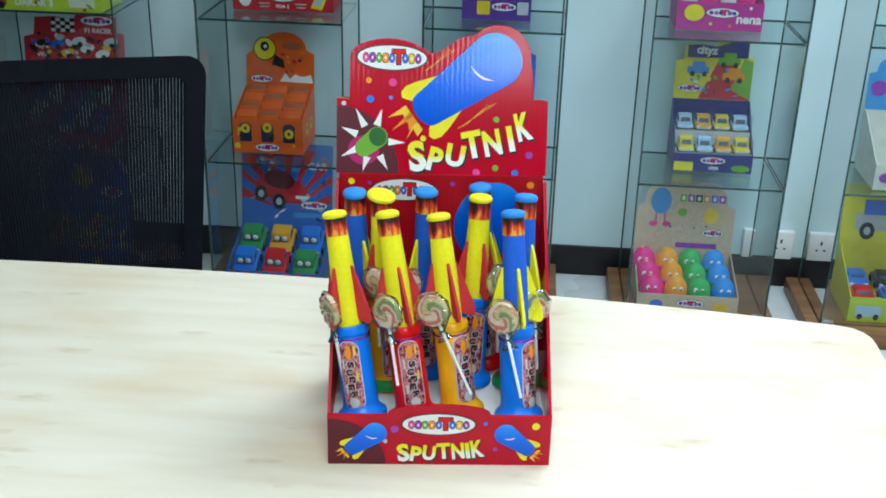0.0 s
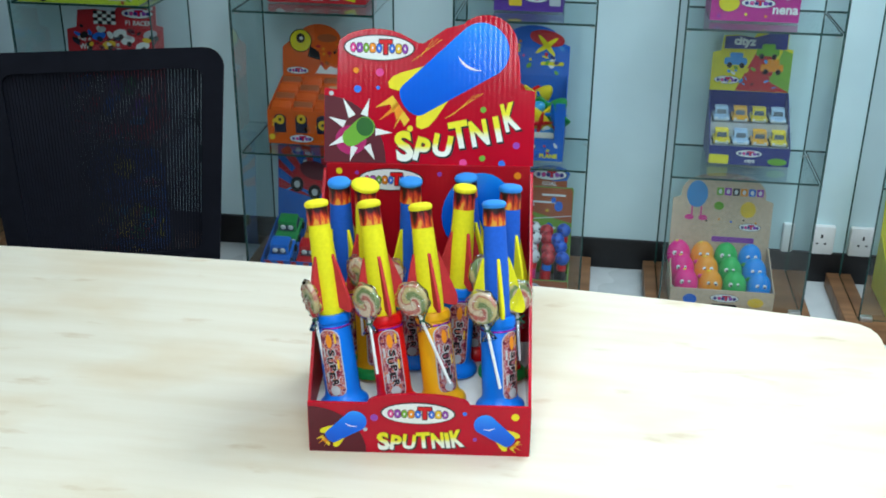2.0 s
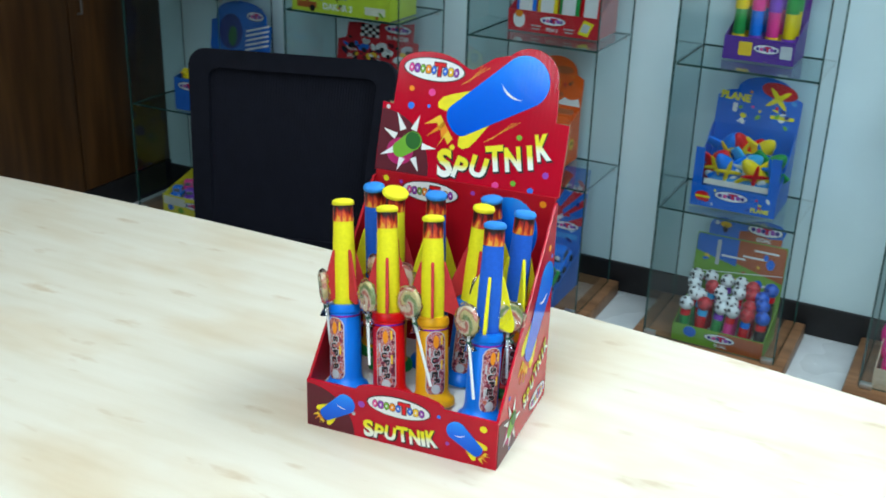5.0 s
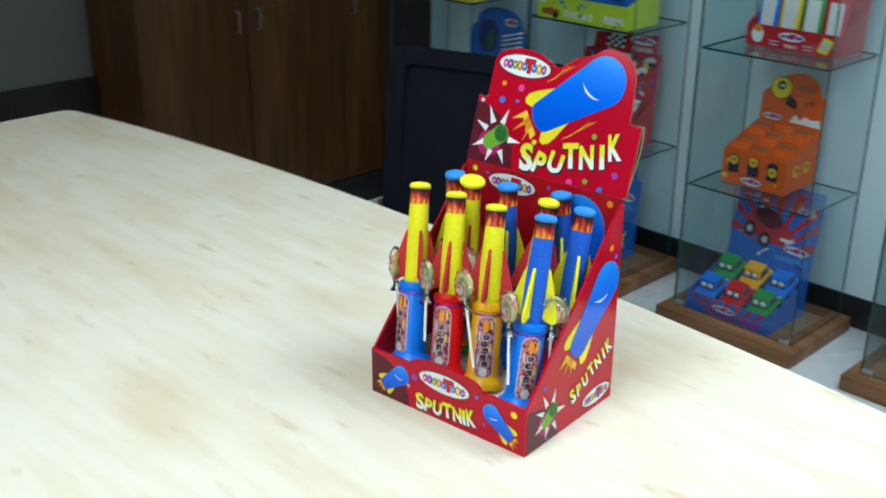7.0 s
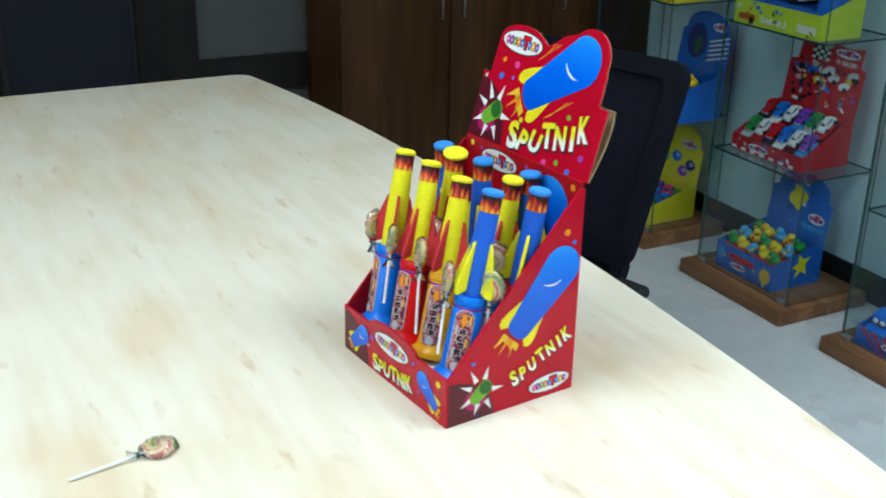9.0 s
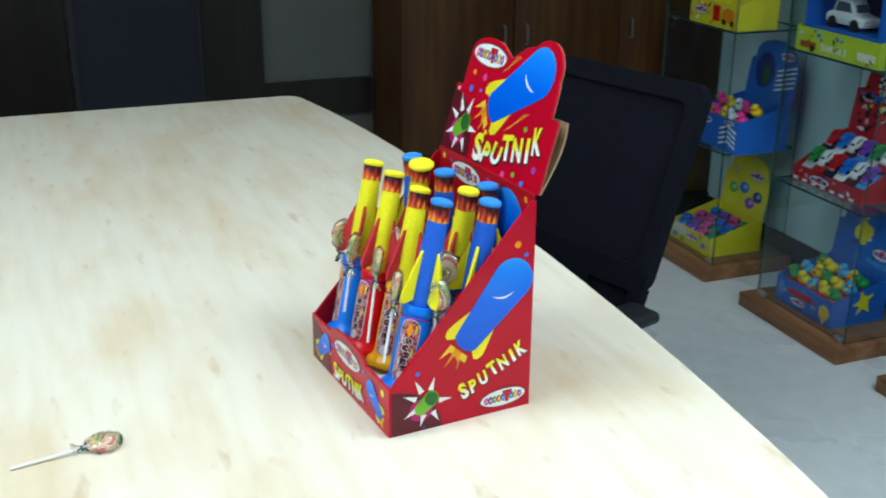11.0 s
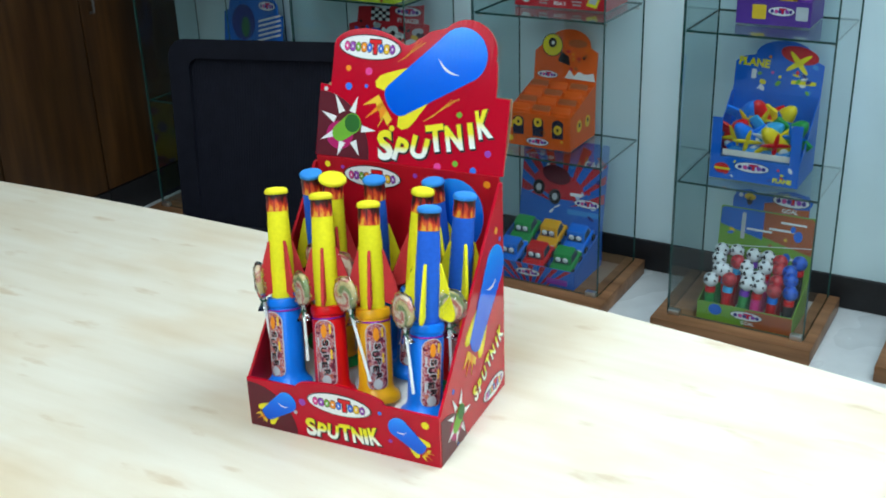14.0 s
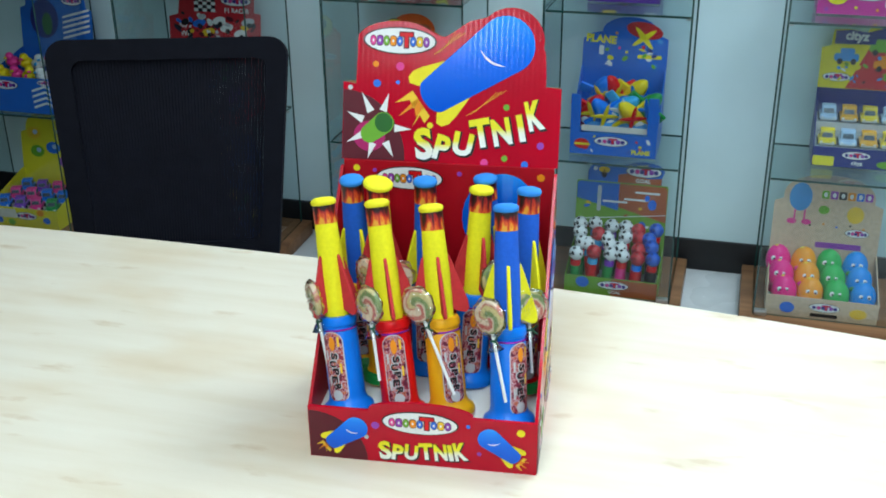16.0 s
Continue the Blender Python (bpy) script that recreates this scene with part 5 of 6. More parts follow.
for bx, bz in ((0.075, 0.118), (0.135, 0.128), (0.165, 0.150)):
    patch(hd, mh, bx, bx + 0.07, bz, bz + 0.006, WHITE, 0.0016, 0.002)
decal("pitch_line", [(0.002, 0.06), (0.254, 0.092), (0.254, 0.094), (0.002, 0.063)], WHITE, hd, mh, 0.0012)
for px, pz, rr in ((0.19, 0.055, 0.011), (0.215, 0.12, 0.012), (0.20, 0.138, 0.007)):
    blot(hd, mh, px, pz, rr, rr * 1.3, (BLUE_DOT, BLUE_DOT, FLAME_Y)[int(pz > 0.13)], 0.0018)
BALLS = (BALL_W, BALL_R, BALL_W, BALL_W, BALL_R, BALL_B)
WORDS = ("white", "red", "white", "white", "red", "blue")
rng_b = random.Random(21)
for i in range(6):
    for j in range(4):
        k = (i + (1 if j % 2 and i in (1, 2) else 0)) % 6
        lift = 0.004 + 0.014 * j + rng_b.uniform(0, 0.010)
        zz = Z0 + 0.0036 + lift
        g = thing("candy_tube", pose(-0.078 + 0.026 + 0.0405 * i + 0.003 * ((i + 2 * j) % 3 - 1), 2.802 + 0.026 + 0.033 * j, zz, rng_b.uniform(-5, 5), rng_b.uniform(-7, 7), 0), f"candy tube topped with a small {WORDS[k]} football", "candy tube", "football candy tubes")
        part("tube", lathe([(0.0135, -lift), (0.0135, 0.066)], 14), (PL_GREEN, PL_RED, PL_GREEN, PL_PINK, PL_RED, PL_BLACK)[i], g, "printed clear tube")
        part("tube_lid", lathe([(0.0142, 0.0662), (0.0142, 0.079), (0.011, 0.083)], 14), (PL_RED, PL_CYAN, PL_PURPLE, PL_RED, PL_BLUE, PL_RED)[i], g)
        part("football", xf(ball(0.0205, 0.0205, 0.0205, 18, 12), pose(0, 0, 0.1005)), BALLS[k], g)

busy(hd, mh, 0.01, 0.245, 0.02, 0.15, 12, 14, (WHITE, BLUE_DOT, FLAME_Y, BRICK_C, GREEN), 0.0011, 0.007)

# --- cabinet D, first shelf: bagged propeller planes
c, f, hd, mf, mh = shop_tray(-0.087, 2.860, Z1, 0.230, 0.17, 0.060, 0.195, 0.335, PLANE_C, PLANE_C, PLANE_C, "bright blue card display of bagged toy planes", "peak", 8)
logo(f, mf, 0.110, 0.040, 0.046, 0.014, marks=False)
lettering("PLANE", 0.190, 0.015, 0.013, YELLOW, f, mf, 0.0012, 0.05)
blot(f, mf, 0.032, 0.030, 0.020, 0.014, PL_RED)
patch(f, mf, 0.012, 0.055, 0.026, 0.032, YELLOW, 0.0022)
lettering("PLANE", 0.050, 0.078, 0.022, YELLOW, hd, mh, 0.0014, 0.05, -3)
blot(hd, mh, 0.165, 0.105, 0.050, 0.022, RED_C, 0.0012, -10)
for tn in (35, -50):
    decal("printed_propeller", ellipse(0.165, 0.085, 0.038, 0.007, tn, 16), YELLOW, hd, mh, 0.0022)
patch(hd, mh, 0.15, 0.215, 0.030, 0.040, YELLOW, 0.0014)
patch(hd, mh, 0.045, 0.058, 0.035, 0.060, WHITE, 0.0014)
dots(hd, mh, [(0.10, 0.055, 0.004, PINK), (0.12, 0.045, 0.004, YELLOW), (0.09, 0.095, 0.004, ORANGE)], 0.0012)
part("front_window_frame", join(box(0, 0.026, 0, 0.003, 0.0602, 0.165), box(0.204, 0.23, 0, 0.003, 0.0602, 0.165)), PLANE_C, c)
part("price_strip", box(0.028, 0.202, 0.012, 0.013, 0.062, 0.078), CREAM_C, c, "white card strip")
PLANES = ((0.045, 0.055, 0.102, PL_RED, PL_YELLOW, 30, "red"), (0.085, 0.045, 0.098, PL_BLUE, PL_YELLOW, -35, "blue"), (0.125, 0.055, 0.112, PL_CYAN, PL_WHITE, 50, "light blue"), (0.160, 0.040, 0.098, PL_YELLOW, PL_RED, -40, "yellow"), (0.190, 0.060, 0.118, PL_GREEN, PL_BLUE, 40, "green"), (0.060, 0.105, 0.135, PL_BLUE, PL_YELLOW, 20, "blue"), (0.105, 0.110, 0.140, PL_RED, PL_YELLOW, -25, "red"), (0.150, 0.105, 0.138, PL_YELLOW, PL_BLUE, 35, "yellow"))
part("stacked_bags", soft_box(0.03, 0.2, 0.02, 0.155, 0.004, 0.088, 0.02), CYAN_C, c, "bags stacked under the front row")
for dx, dy, dz, paint, prop, tn, word in PLANES:
    g = thing("toy_plane", pose(dx - 0.087, 2.860 + dy, Z1 + dz + 0.004, 25, tn, 10) @ Matrix.Diagonal((1.55, 1.55, 1.55, 1)), f"{word} toy plane with a crossed propeller", "toy plane", "bagged toy planes")
    part("fuselage", xf(ball(0.016, 0.016, 0.040, 14, 10), pose(0, 0, 0)), paint, g)
    part("wing", soft_box(-0.038, 0.038, -0.004, 0.002, -0.006, 0.012, 0.002), paint, g)
    part("tail", soft_box(-0.016, 0.016, -0.002, 0.002, -0.040, -0.028, 0.0015), prop, g)
    for a in (45, -45):
        part("propeller", xf(ball(0.026, 0.0015, 0.0045, 12, 6), pose(0, -0.0175, 0.010, 0, a, 0)), prop, g)
    part("roundel", xf(ball(0.008, 0.003, 0.008, 12, 6), pose(0, -0.015, -0.012)), PL_WHITE, g)

busy(hd, mh, 0.02, 0.215, 0.008, 0.085, 16, 3, (PL_RED, YELLOW, CYAN_C, WHITE, GREEN, NAVY), 0.0010, 0.008)
busy(f, mf, 0.01, 0.22, 0.006, 0.054, 9, 4, (PL_RED, YELLOW, WHITE, NAVY), 0.0006, 0.006)

# --- cabinet D, second shelf: tubes
c, f, hd, mf, mh = shop_tray(-0.064, 2.92, Z2, 0.185, 0.14, 0.062, 0.10, 0.26, PURPLE_C, PURPLE_C, PURPLE_C, "dark violet card display of striped tubes", "flat")
logo(f, mf, 0.112, 0.036, 0.034, 0.012, marks=False)
patch(f, mf, 0.148, 0.178, 0.016, 0.05, SILVER)
patch(f, mf, 0.040, 0.075, 0.014, 0.050, FLAME_Y)
for i, (a, b2) in enumerate(((PL_GREEN, PL_YELLOW), (PL_BLUE, PL_PINK), (PL_PINK, PL_PURPLE), (PL_YELLOW, PL_GREEN))):
    for j in range(2):
        g = thing("striped_tube", pose(-0.064 + 0.027 + 0.0435 * i, 2.92 + 0.038 + 0.05 * j, Z2 + 0.0036), "two-coloured plastic sweet tube with a gold foot", "sweet tube", "striped tubes")
        part("tube_foot", lathe([(0.016, 0), (0.0175, 0.004), (0.0175, 0.058), (0.014, 0.06)], 14), FLAME_Y if i % 2 == 0 else PL_PURPLE, g)
        part("tube_sleeve", lathe([(0.0165, 0.0602), (0.0165, 0.125)], 14), a, g)
        part("tube_top", lathe([(0.018, 0.1252), (0.018, 0.185), (0.012, 0.195)], 14), b2, g)

# --- cabinet C: sunburst tray of cars
c, f, hd, mf, mh = shop_tray(-0.721, 2.802, Z0, 0.277, 0.205, 0.056, 0.115, 0.37, BLUE_C, BLUE_C, BLUE_C, "red and blue sunburst card tray of grinning cars", "flat", 10)
for k in range(7):
    x0 = 0.008 + 0.040 * k
    decal("printed_ray", [(0.1385 + (x0 - 0.1385) * 0.45, 0.001), (0.1385 + (x0 + 0.014 - 0.1385) * 0.45, 0.001), (min(0.276, x0 + 0.018), 0.055), (x0, 0.055)], RED_C, f, mf, 0.0006)
for k in range(9):
    a0, a1 = 8 + 19 * k, 17 + 19 * k
    decal("printed_ray", [(0.1385 + 0.03 * math.cos(radians(a0)), 0.05 + 0.03 * math.sin(radians(a0)))] + [(0.1385 + max(-0.137, min(0.137, 0.2 * math.cos(radians(a)))), 0.05 + min(0.2, 0.2 * math.sin(radians(a)))) for a in (a0, a1)], RED_C, hd, mh, 0.0006)
logo(f, mf, 0.128, 0.030, 0.040, 0.012, 0.0012, marks=False)
patch(f, mf, 0.19, 0.255, 0.008, 0.026, PURPLE)
blot(hd, mh, 0.125, 0.115, 0.085, 0.040, RED_C, 0.0014, -12)
blot(hd, mh, 0.115, 0.145, 0.048, 0.028, MAROON, 0.0018, -12)
for px, pz in ((0.06, 0.100), (0.115, 0.078)):
    blot(hd, mh, px, pz, 0.020, 0.024, INK, 0.0024)
    blot(hd, mh, px, pz, 0.009, 0.011, SILVER, 0.003)
patch(hd, mh, 0.165, 0.205, 0.088, 0.098, WHITE, 0.0024)
logo(hd, mh, 0.222, 0.070, 0.042, 0.013, 0.002, marks=False)
lettering("CAR", 0.232, 0.19, 0.022, WHITE, hd, mh, 0.0014)
patch(hd, mh, 0.16, 0.262, 0.030, 0.046, CYAN_C, 0.0014)
part("sloped_deck", xf(box(0.006, 0.271, 0, 0.195, 0, 0.003), pose(0, 0.006, 0.024, 20)), BLUE_C, c)
GRIN = ((PL_BLUE, "blue"), (PL_RED, "dark red"), (PL_GREEN, "green"), (PL_GREEN, "green"), (PL_ORANGE, "amber"), (PL_BLUE, "blue"))
for i, (paint, word) in enumerate(GRIN):
    p = pose(-0.721 + 0.050 + 0.088 * (i % 3), 2.802 + 0.056 + 0.094 * (i // 3), Z0 + 0.044 + 0.034 * (i // 3), 20, 0, 0) @ pose(0, 0, 0, 0, 0, -90)
    g = toy_car(p, paint, f"{word} grinning toy car propped in a sunburst tray", 0.096, "grinning cars", 1.35, 1.6)
    for sy in (-1, 1):
        part("eye_decal", xf(ball(0.005, 0.0085, 0.0085, 12, 8), pose(0.019, sy * 0.0115, 0.043)), PL_WHITE, g)
    part("grille", soft_box(0.0485, 0.0512, -0.020, 0.020, 0.014, 0.021, 0.001), PL_WHITE, g)

busy(hd, mh, 0.02, 0.255, 0.02, 0.235, 20, 5, (CYAN_C, WHITE, RED_C, NAVY, PALE_CAR), 0.0010, 0.010)

# --- cabinet C, first shelf: orange display
c, f, hd, mf, mh = shop_tray(-0.700, 2.885, Z1, 0.200, 0.18, 0.10, 0.150, 0.305, ORANGE_C, ORANGE_C, ORANGE_C, "orange card display with black and yellow print", "peak", 8)
for i in range(3):
    decal("arched_window", [(0.020 + 0.062 * i, 0.034), (0.054 + 0.062 * i, 0.034), (0.054 + 0.062 * i, 0.075)] + [(0.037 + 0.062 * i + 0.018 * math.cos(radians(20 * k)), 0.075 + 0.014 * math.sin(radians(20 * k))) for k in range(10)], DUSK, f, mf, 0.0008)
    blot(f, mf, 0.037 + 0.062 * i, (0.072, 0.076, 0.060)[i], 0.013, 0.014, FLAME_Y, 0.0016)
    blot(f, mf, 0.037 + 0.062 * i, (0.072, 0.076, 0.060)[i], 0.004, 0.005, INK, 0.0022)
logo(f, mf, 0.098, 0.018, 0.036, 0.012, 0.0012, marks=False)
blot(f, mf, 0.012, 0.020, 0.009, 0.009, FLAME_Y)
blot(hd, mh, 0.055, 0.105, 0.034, 0.034, INK, 0.0010)
blot(hd, mh, 0.055, 0.105, 0.031, 0.031, YELLOW, 0.0014)
blot(hd, mh, 0.055, 0.112, 0.013, 0.014, INK, 0.0020)
blot(hd, mh, 0.057, 0.112, 0.005, 0.005, WHITE, 0.0026)
decal("printed_cape", [(0.075, 0.06), (0.115, 0.05), (0.11, 0.075), (0.085, 0.09)], INK, hd, mh, 0.0014)
decal("printed_ghosts", [(0.09, 0.012)] + [(0.10 + 0.015 * i, 0.012 + 0.026 * abs(math.sin(i * 1.4))) for i in range(7)] + [(0.198, 0.010)], WHITE, hd, mh, 0.0014)
logo(hd, mh, 0.045, 0.018, 0.034, 0.011, 0.0016, marks=False)
blot(hd, mh, 0.135, 0.115, 0.030, 0.012, BRICK_C, 0.0014)
for j in range(4):
    for i in range(3):
        g = thing("boxed_sweet", pose(-0.700 + 0.008 + 0.0625 * i, 2.885 + 0.012 + 0.040 * j, Z1 + 0.0036), "small orange card sweet box with printed flaps", "sweet box", "orange sweet boxes")
        part("carton", soft_box(0, 0.059, 0, 0.034, 0, 0.102 + 0.013 * j, 0.002), ORANGE_C, g)
        part("carton_flap", xf(soft_box(0.002, 0.057, 0, 0.003, 0, 0.018, 0.001), pose(0, 0.004, 0.1015 + 0.013 * j, -35)), BRICK_C if (i + j) % 2 else ORANGE_C, g)
for sx, col in ((0.06, FLAME_Y), (0.12, FLAME_Y)):
    decal("side_print", ellipse(sx, 0.06, 0.017, 0.018), col, c.children[2], pose(0.200, 0, 0, 0, 0, 90), 0.0012)
    decal("side_print", ellipse(sx, 0.063, 0.006, 0.007), INK, c.children[2], pose(0.200, 0, 0, 0, 0, 90), 0.0018)

busy(hd, mh, 0.03, 0.17, 0.01, 0.13, 14, 6, (BRICK_C, RED_C, INK, ORANGE), 0.0005, 0.008)
busy(f, mf, 0.01, 0.19, 0.006, 0.095, 12, 7, (BRICK_C, RED_C, INK, FLAME_Y), 0.0003, 0.007)

# --- cabinet C, second shelf: drawing tablets
c, f, hd, mf, mh = shop_tray(-0.690, 2.92, Z2, 0.276, 0.15, 0.060, 0.12, 0.30, RED_C, RED_C, RED_C, "red card display of little toy tablets", "flat")
logo(f, mf, 0.138, 0.038, 0.040, 0.013, marks=False)
lettering("PDA 2", 0.138, 0.013, 0.010, WHITE, f, mf, 0.0012)
for px in (0.088, 0.188):
    patch(f, mf, px - 0.016, px + 0.016, 0.018, 0.022, WHITE)
    patch(f, mf, px - 0.013, px + 0.013, 0.009, 0.013, WHITE)
blot(f, mf, 0.035, 0.034, 0.018, 0.024, WHITE)
blot(f, mf, 0.035, 0.050, 0.012, 0.010, ORANGE, 0.0022)
decal("printed_tablet", [(0.215, 0.012), (0.245, 0.006), (0.262, 0.044), (0.232, 0.052)], YELLOW, f, mf, 0.0012)
decal("printed_tablet", [(0.222, 0.020), (0.243, 0.016), (0.253, 0.038), (0.233, 0.043)], SILVER, f, mf, 0.0020)
for i, (paint, word) in enumerate(((PL_BLUE, "blue"), (PL_YELLOW, "yellow"), (PL_GREEN, "green"), (PL_RED, "red"))):
    g = thing("toy_tablet", pose(-0.690 + 0.008 + 0.066 * i, 2.92 + 0.03, Z2 + 0.0036, -6), f"{word} framed toy drawing tablet with a white screen", "toy tablet", "toy tablets")
    part("tablet_frame", soft_box(0, 0.060, 0, 0.012, 0, 0.145, 0.004), paint, g)
    part("tablet_screen", soft_box(0.010, 0.050, -0.001, 0.001, 0.035, 0.135, 0.0004, 1), PL_WHITE, g)

# --- cabinet B: blue tray of squeaky toys
c, f, hd, mf, mh = shop_tray(-1.334, 2.82, Z0, 0.256, 0.20, 0.085, 0.13, 0.32, BLUE_C, BLUE_C, BLUE_C, "blue card display with yellow print, full of squeaky toys", "round", 8)
logo(f, mf, 0.105, 0.026, 0.036, 0.012, marks=False)
patch(f, mf, 0.06, 0.17, 0.044, 0.062, PL_RED)
blot(f, mf, 0.225, 0.04, 0.022, 0.024, FLAME_Y)
blot(f, mf, 0.025, 0.05, 0.014, 0.022, CYAN_C)
blot(hd, mh, 0.115, 0.105, 0.040, 0.026, YELLOW, 0.0012, 20)
blot(hd, mh, 0.115, 0.105, 0.022, 0.040, YELLOW, 0.0016, 15)
logo(hd, mh, 0.205, 0.060, 0.036, 0.018, marks=False)
patch(hd, mh, 0.16, 0.245, 0.02, 0.036, CYAN_C)
decal("side_print", [(0.09, 0.03), (0.115, 0.05), (0.14, 0.035), (0.13, 0.07), (0.15, 0.095), (0.12, 0.09), (0.10, 0.11), (0.10, 0.08), (0.075, 0.065), (0.10, 0.06)], YELLOW, c.children[2], pose(0.256, 0, 0, 0, 0, 90), 0.0012)
DUCKS = ((PL_GREEN, PL_YELLOW, "green"), (PL_YELLOW, PL_ORANGE, "yellow"), (PL_CYAN, PL_YELLOW, "light blue"), (PL_YELLOW, PL_RED, "yellow"))
part("toy_bed", soft_box(0.01, 0.246, 0.01, 0.19, 0.004, 0.080, 0.01), PL_RED, c, "toys heaped inside the tray")
for i in range(5):
    for j in range(3):
        a, b2, word = DUCKS[(i + 2 * j) % 4]
        lump_toy(pose(-1.334 + 0.034 + 0.047 * i, 2.82 + 0.035 + 0.052 * j, Z0 + 0.074 + 0.012 * j, 6 * ((i * 7 + j * 3) % 5 - 2), 0, 40 * ((i + j) % 3 - 1)), a, b2, f"{word} rubber squeaky toy heaped in a blue tray", 0.020)

busy(hd, mh, 0.03, 0.22, 0.02, 0.15, 12, 8, (CYAN_C, NAVY, YELLOW, WHITE), 0.0006, 0.010)
busy(f, mf, 0.01, 0.245, 0.006, 0.078, 10, 9, (CYAN_C, YELLOW, NAVY, WHITE), 0.0005, 0.008)

# --- cabinet B, first shelf: racing cars in a red tray
c, f, hd, mf, mh = shop_tray(-1.355, 2.845, Z1, 0.300, 0.19, 0.045, 0.14, 0.345, RED_C, RED_C, RED_C, "red racing display with chequered print and carded cars", "step", 8)
logo(f, mf, 0.120, 0.023, 0.044, 0.014, marks=False)
for k in range(7):
    patch(f, mf, 0.006 + 0.041 * k, 0.026 + 0.041 * k, 0.003, 0.012, WHITE, 0.0008, 0.001)
for i in range(5):
    for j in range(4):
        if (i + j) % 2 == 0:
            patch(hd, mh, 0.085 + 0.014 * i, 0.0985 + 0.014 * i, 0.145 + 0.010 * j, 0.1545 + 0.010 * j, WHITE, 0.0012, 0.0005)
        else:
            patch(hd, mh, 0.085 + 0.014 * i, 0.0985 + 0.014 * i, 0.145 + 0.010 * j, 0.1545 + 0.010 * j, INK, 0.0012, 0.0005)
logo(hd, mh, 0.222, 0.180, 0.050, 0.015, marks=False)
lettering("F1 RACER", 0.225, 0.152, 0.014, WHITE, hd, mh, 0.0012)
lettering("Play &", 0.055, 0.100, 0.016, WHITE, hd, mh, 0.0012)
lettering("Win", 0.055, 0.078, 0.016, WHITE, hd, mh, 0.0012)
for px, pz, col in ((0.10, 0.11, BLUE_DOT), (0.13, 0.085, FLAME_Y), (0.19, 0.10, WHITE), (0.235, 0.085, WHITE), (0.26, 0.12, SILVER), (0.165, 0.12, WHITE)):
    blot(hd, mh, px, pz, 0.022, 0.012, col, 0.0012, 15)
    blot(hd, mh, px + 0.004, pz - 0.010, 0.008, 0.008, INK, 0.0018)
part("card_rack", xf(soft_box(0.01, 0.29, 0, 0.004, 0, 0.17, 0.001), pose(0, 0.012, 0.030, -52)), MAROON, c, "sloped dark red card rack")
RACE = ((PL_GREEN, "green"), (PL_WHITE, "white"), (PL_RED, "red"), (PL_BLUE, "blue"), (PL_WHITE, "white"), (PL_PURPLE, "purple"))
for i, (paint, word) in enumerate(RACE):
    for j in range(2):
        p = pose(-1.355 + 0.034 + 0.047 * i, 2.845 + 0.060 + 0.062 * j, Z1 + 0.070 + 0.048 * j, 38, 0, 0) @ pose(0, 0, 0, 0, 0, -90)
        toy_car(p, paint if j == 0 else RACE[(i + 2) % 6][0], f"{word if j == 0 else RACE[(i + 2) % 6][1]} racing car in a red carded rack", 0.060, "racing cars")

for i in range(6):
    for j in range(2):
        part("race_card", xf(soft_box(0, 0.043, 0, 0.0012, 0, 0.066, 0.0004, 1), pose(0.012 + 0.047 * i, 0.020 + 0.062 * j, 0.041 + 0.048 * j, -52)), (SILVER, RED_C, DUSK, WHITE, MAROON, CYAN_C)[(i + 2 * j) % 6], c, "printed card behind a racing car")
busy(hd, mh, 0.02, 0.285, 0.01, 0.14, 44, 31, (MAROON, INK, DUSK, SILVER, RED_C, WHITE), 0.00062, 0.011)
busy(hd, mh, 0.02, 0.285, 0.02, 0.13, 26, 10, (WHITE, SILVER, BLUE_DOT, INK, FLAME_Y, MAROON), 0.0008, 0.010)
busy(f, mf, 0.01, 0.29, 0.008, 0.04, 12, 11, (WHITE, SILVER, INK, BLUE_DOT), 0.0005, 0.007)

# --- cabinet B, second shelf: boxed jeep
c, f, hd, mf, mh = shop_tray(-1.360, 2.80, Z2, 0.345, 0.16, 0.070, 0.12, 0.30, LIME, LIME, BLUE_C, "yellow-green card display with a boxed white jeep", "flat")
lettering("DAKAR 3", 0.165, 0.022, 0.020, WHITE, f, mf, 0.0012, 0.04)
patch(f, mf, 0.02, 0.09, 0.012, 0.03, BRICK_C)
patch(f, mf, 0.26, 0.33, 0.012, 0.035, CREAM_C)
blot(f, mf, 0.075, 0.012, 0.010, 0.010, INK)
g = thing("window_box", pose(-1.343, 2.81, Z2 + 0.0036), "bright blue open-fronted toy box", "toy box")
part("window_box_shell", join(box(0, 0.31, 0.10, 0.103, 0, 0.2), box(0, 0.012, 0, 0.0995, 0, 0.2), box(0.298, 0.31, 0, 0.0995, 0, 0.2), box(0.0125, 0.2975, 0, 0.0995, 0, 0.074), box(0.0125, 0.2975, 0, 0.0995, 0.19, 0.2)), BLUE_C, g)
part("window_box_lining", box(0.0125, 0.2975, 0.096, 0.0995, 0.0745, 0.1895), DUSK, g)
toy_car(pose(-1.343 + 0.14, 2.81 + 0.05, Z2 + 0.0782, 0, 0, 0), PL_WHITE, "white toy jeep in a blue window box", 0.15, "boxed jeeps", 1.2)

busy(f, mf, 0.01, 0.33, 0.006, 0.064, 16, 12, (BRICK_C, GRASS_C, CREAM_C, INK, BLUE_DOT), 0.0006, 0.008)

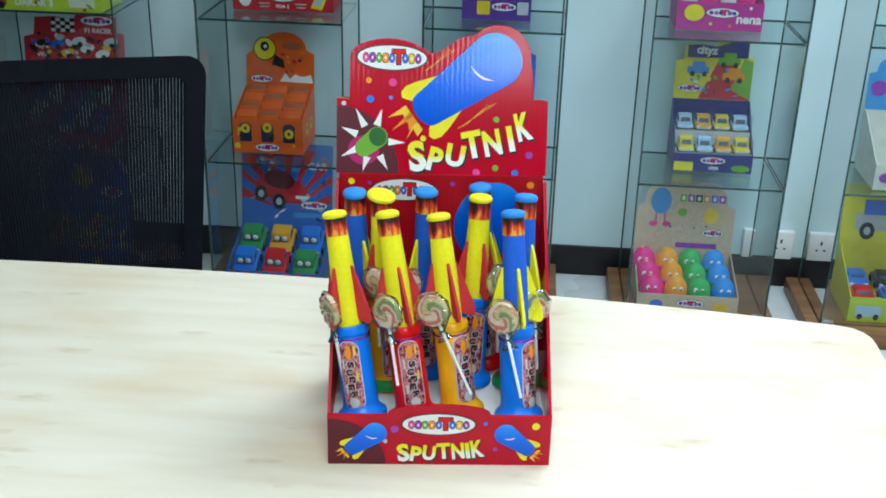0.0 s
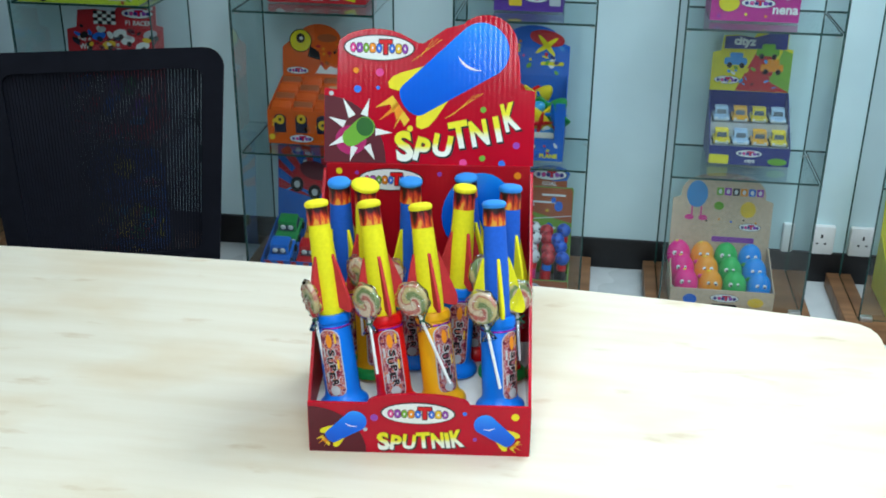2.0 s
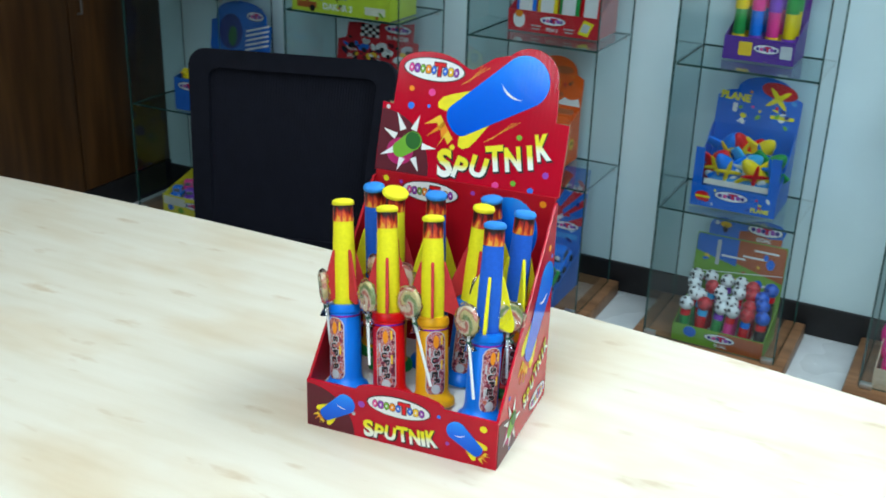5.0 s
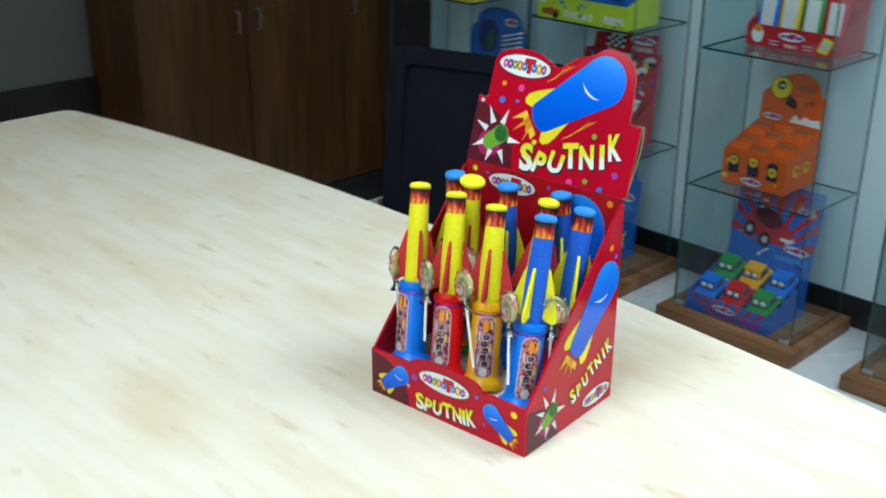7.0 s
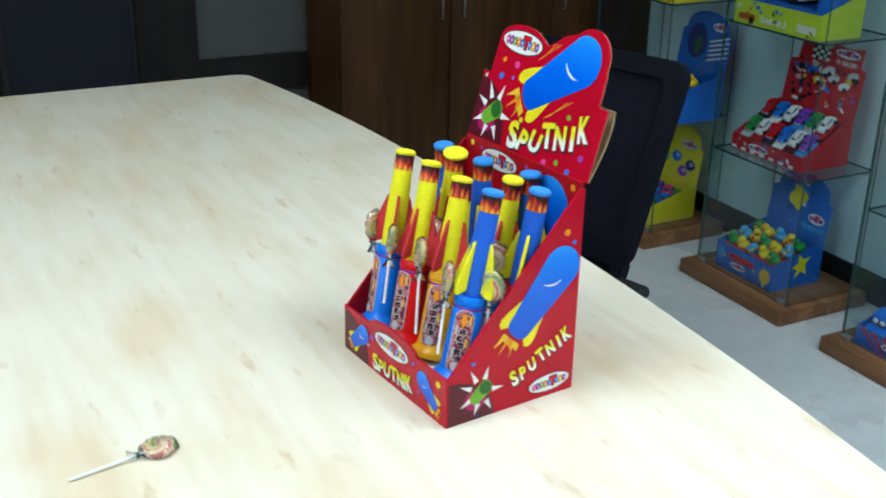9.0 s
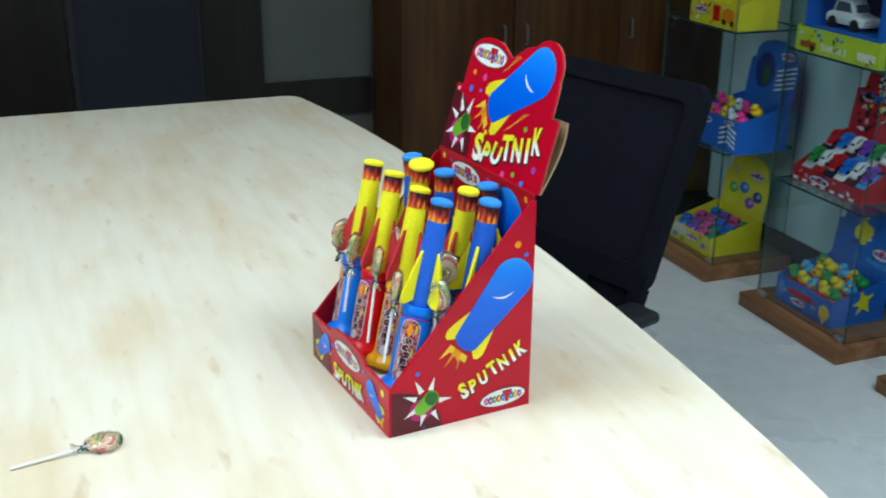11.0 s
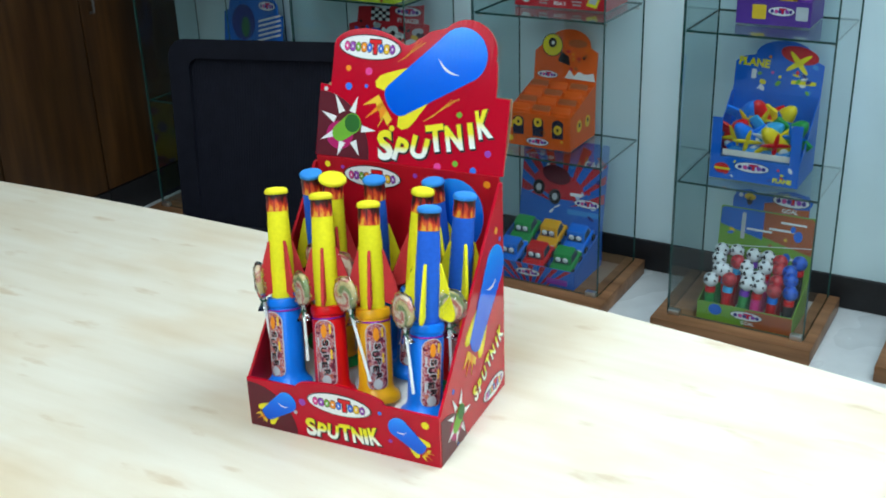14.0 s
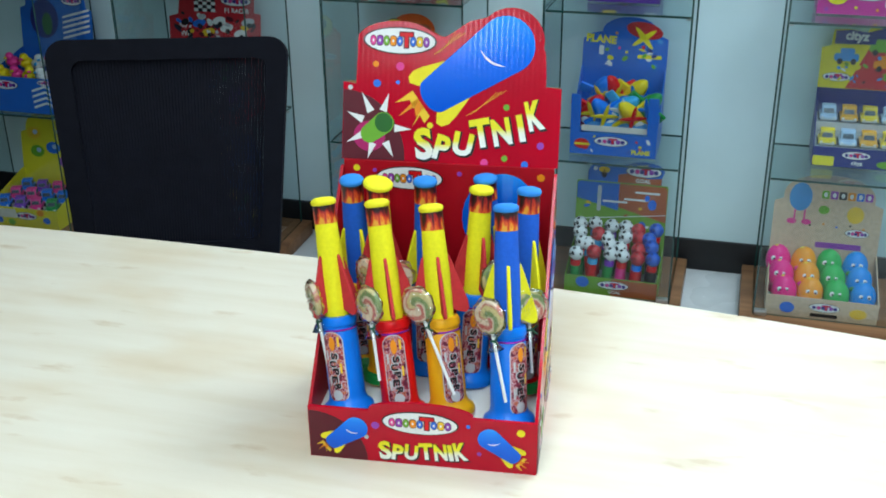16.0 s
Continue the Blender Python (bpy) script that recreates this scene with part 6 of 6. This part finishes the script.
# --- cabinet A
c, f, hd, mf, mh = shop_tray(-1.955, 2.822, Z0, 0.250, 0.21, 0.065, 0.12, 0.315, LEMON, LEMON, LEMON, "yellow card tray of little bubble cars", "round", 8)
logo(f, mf, 0.135, 0.040, 0.040, 0.013, marks=False)
patch(f, mf, 0.005, 0.10, 0.030, 0.060, CREAM_C)
for px, pz, col in ((0.035, 0.02, BLUE_DOT), (0.21, 0.03, BLUE_DOT), (0.08, 0.015, GREEN), (0.19, 0.055, ORANGE)):
    blot(f, mf, px, pz, 0.013, 0.011, col)
for px, pz, col in ((0.06, 0.06, GREEN), (0.12, 0.075, BLUE_DOT), (0.20, 0.06, NAVY), (0.165, 0.03, PURPLE), (0.05, 0.12, FLAME_Y)):
    blot(hd, mh, px, pz, 0.026, 0.020, col, 0.0012)
    blot(hd, mh, px + 0.006, pz + 0.004, 0.009, 0.008, PALE_CAR, 0.0018)
logo(hd, mh, 0.175, 0.130, 0.042, 0.016, marks=False)
part("white_liner", soft_box(0.006, 0.244, 0.006, 0.200, 0.004, 0.050, 0.006), PL_WHITE, c, "white moulded liner")
BUB = ((PL_BLUE, "blue"), (PL_GREEN, "green"), (PL_PINK, "pink"), (PL_PURPLE, "purple"))
for i in range(4):
    for j in range(3):
        paint, word = BUB[(i * 3 + j * 2 + (i * j) % 2) % 4]
        toy_car(pose(-1.955 + 0.036 + 0.058 * i, 2.822 + 0.040 + 0.062 * j, Z0 + 0.050 + 0.004 * j, 0, 0, -70), paint, f"{word} little bubble car in a yellow tray", 0.058, "bubble cars", 1.4, 1.5)
c, f, hd, mf, mh = shop_tray(-1.867, 2.822, Z1, 0.252, 0.20, 0.110, 0.15, 0.345, BLUE_C, BLUE_C, BLUE_C, "blue card display with white chevrons and bright toys", "round", 8)
for k in range(4):
    z = 0.016 + 0.017 * k
    decal("chevron", [(0.150, z), (0.195, z + 0.016), (0.240, z), (0.240, z + 0.007), (0.195, z + 0.023), (0.150, z + 0.007)], WHITE, f, mf, 0.0012)
logo(f, mf, 0.06, 0.085, 0.044, 0.015, marks=False)
logo(f, mf, 0.20, 0.098, 0.028, 0.009, marks=False)
for k in range(5):
    z = 0.03 + 0.016 * k
    decal("chevron", [(0.150, z), (0.245, z + 0.026), (0.245, z + 0.033), (0.150, z + 0.007)], WHITE, hd, mh, 0.0012)
logo(hd, mh, 0.185, 0.150, 0.036, 0.016, marks=False)
blot(hd, mh, 0.085, 0.09, 0.05, 0.06, NAVY, 0.0012)
blot(hd, mh, 0.095, 0.075, 0.018, 0.035, DGREEN, 0.0018)
part("toy_bed", soft_box(0.01, 0.242, 0.01, 0.19, 0.004, 0.095, 0.01), NAVY, c, "dark inside of the display")
for i in range(5):
    for j in range(2):
        a, b2, word = ((PL_YELLOW, PL_ORANGE, "yellow"), (PL_PINK, PL_YELLOW, "pink"), (PL_YELLOW, PL_PINK, "yellow"), (PL_WHITE, PL_CYAN, "white"), (PL_PINK, PL_WHITE, "pink"))[(i + j) % 5]
        lump_toy(pose(-1.867 + 0.034 + 0.046 * i, 2.822 + 0.035 + 0.055 * j, Z1 + 0.092 + 0.022 * j, 0, 0, 30 * (i % 3 - 1)), a, b2, f"{word} rubber toy standing in a blue display", 0.020, "rubber toys in the blue display")
c, f, hd, mf, mh = shop_tray(-1.914, 2.800, Z2, 0.26, 0.16, 0.080, 0.13, 0.30, LEMON, LEMON, LEMON, "yellow card display with red and black print", "flat")
logo(f, mf, 0.06, 0.045, 0.040, 0.014, marks=False)
patch(f, mf, 0.13, 0.17, 0.02, 0.07, PL_RED)
blot(f, mf, 0.215, 0.045, 0.034, 0.022, ORANGE)
blot(f, mf, 0.195, 0.022, 0.010, 0.010, INK)
blot(f, mf, 0.238, 0.022, 0.010, 0.010, INK)
busy(f, mf, 0.01, 0.25, 0.006, 0.074, 14, 15, (PL_RED, INK, ORANGE, WHITE), 0.0006, 0.008)
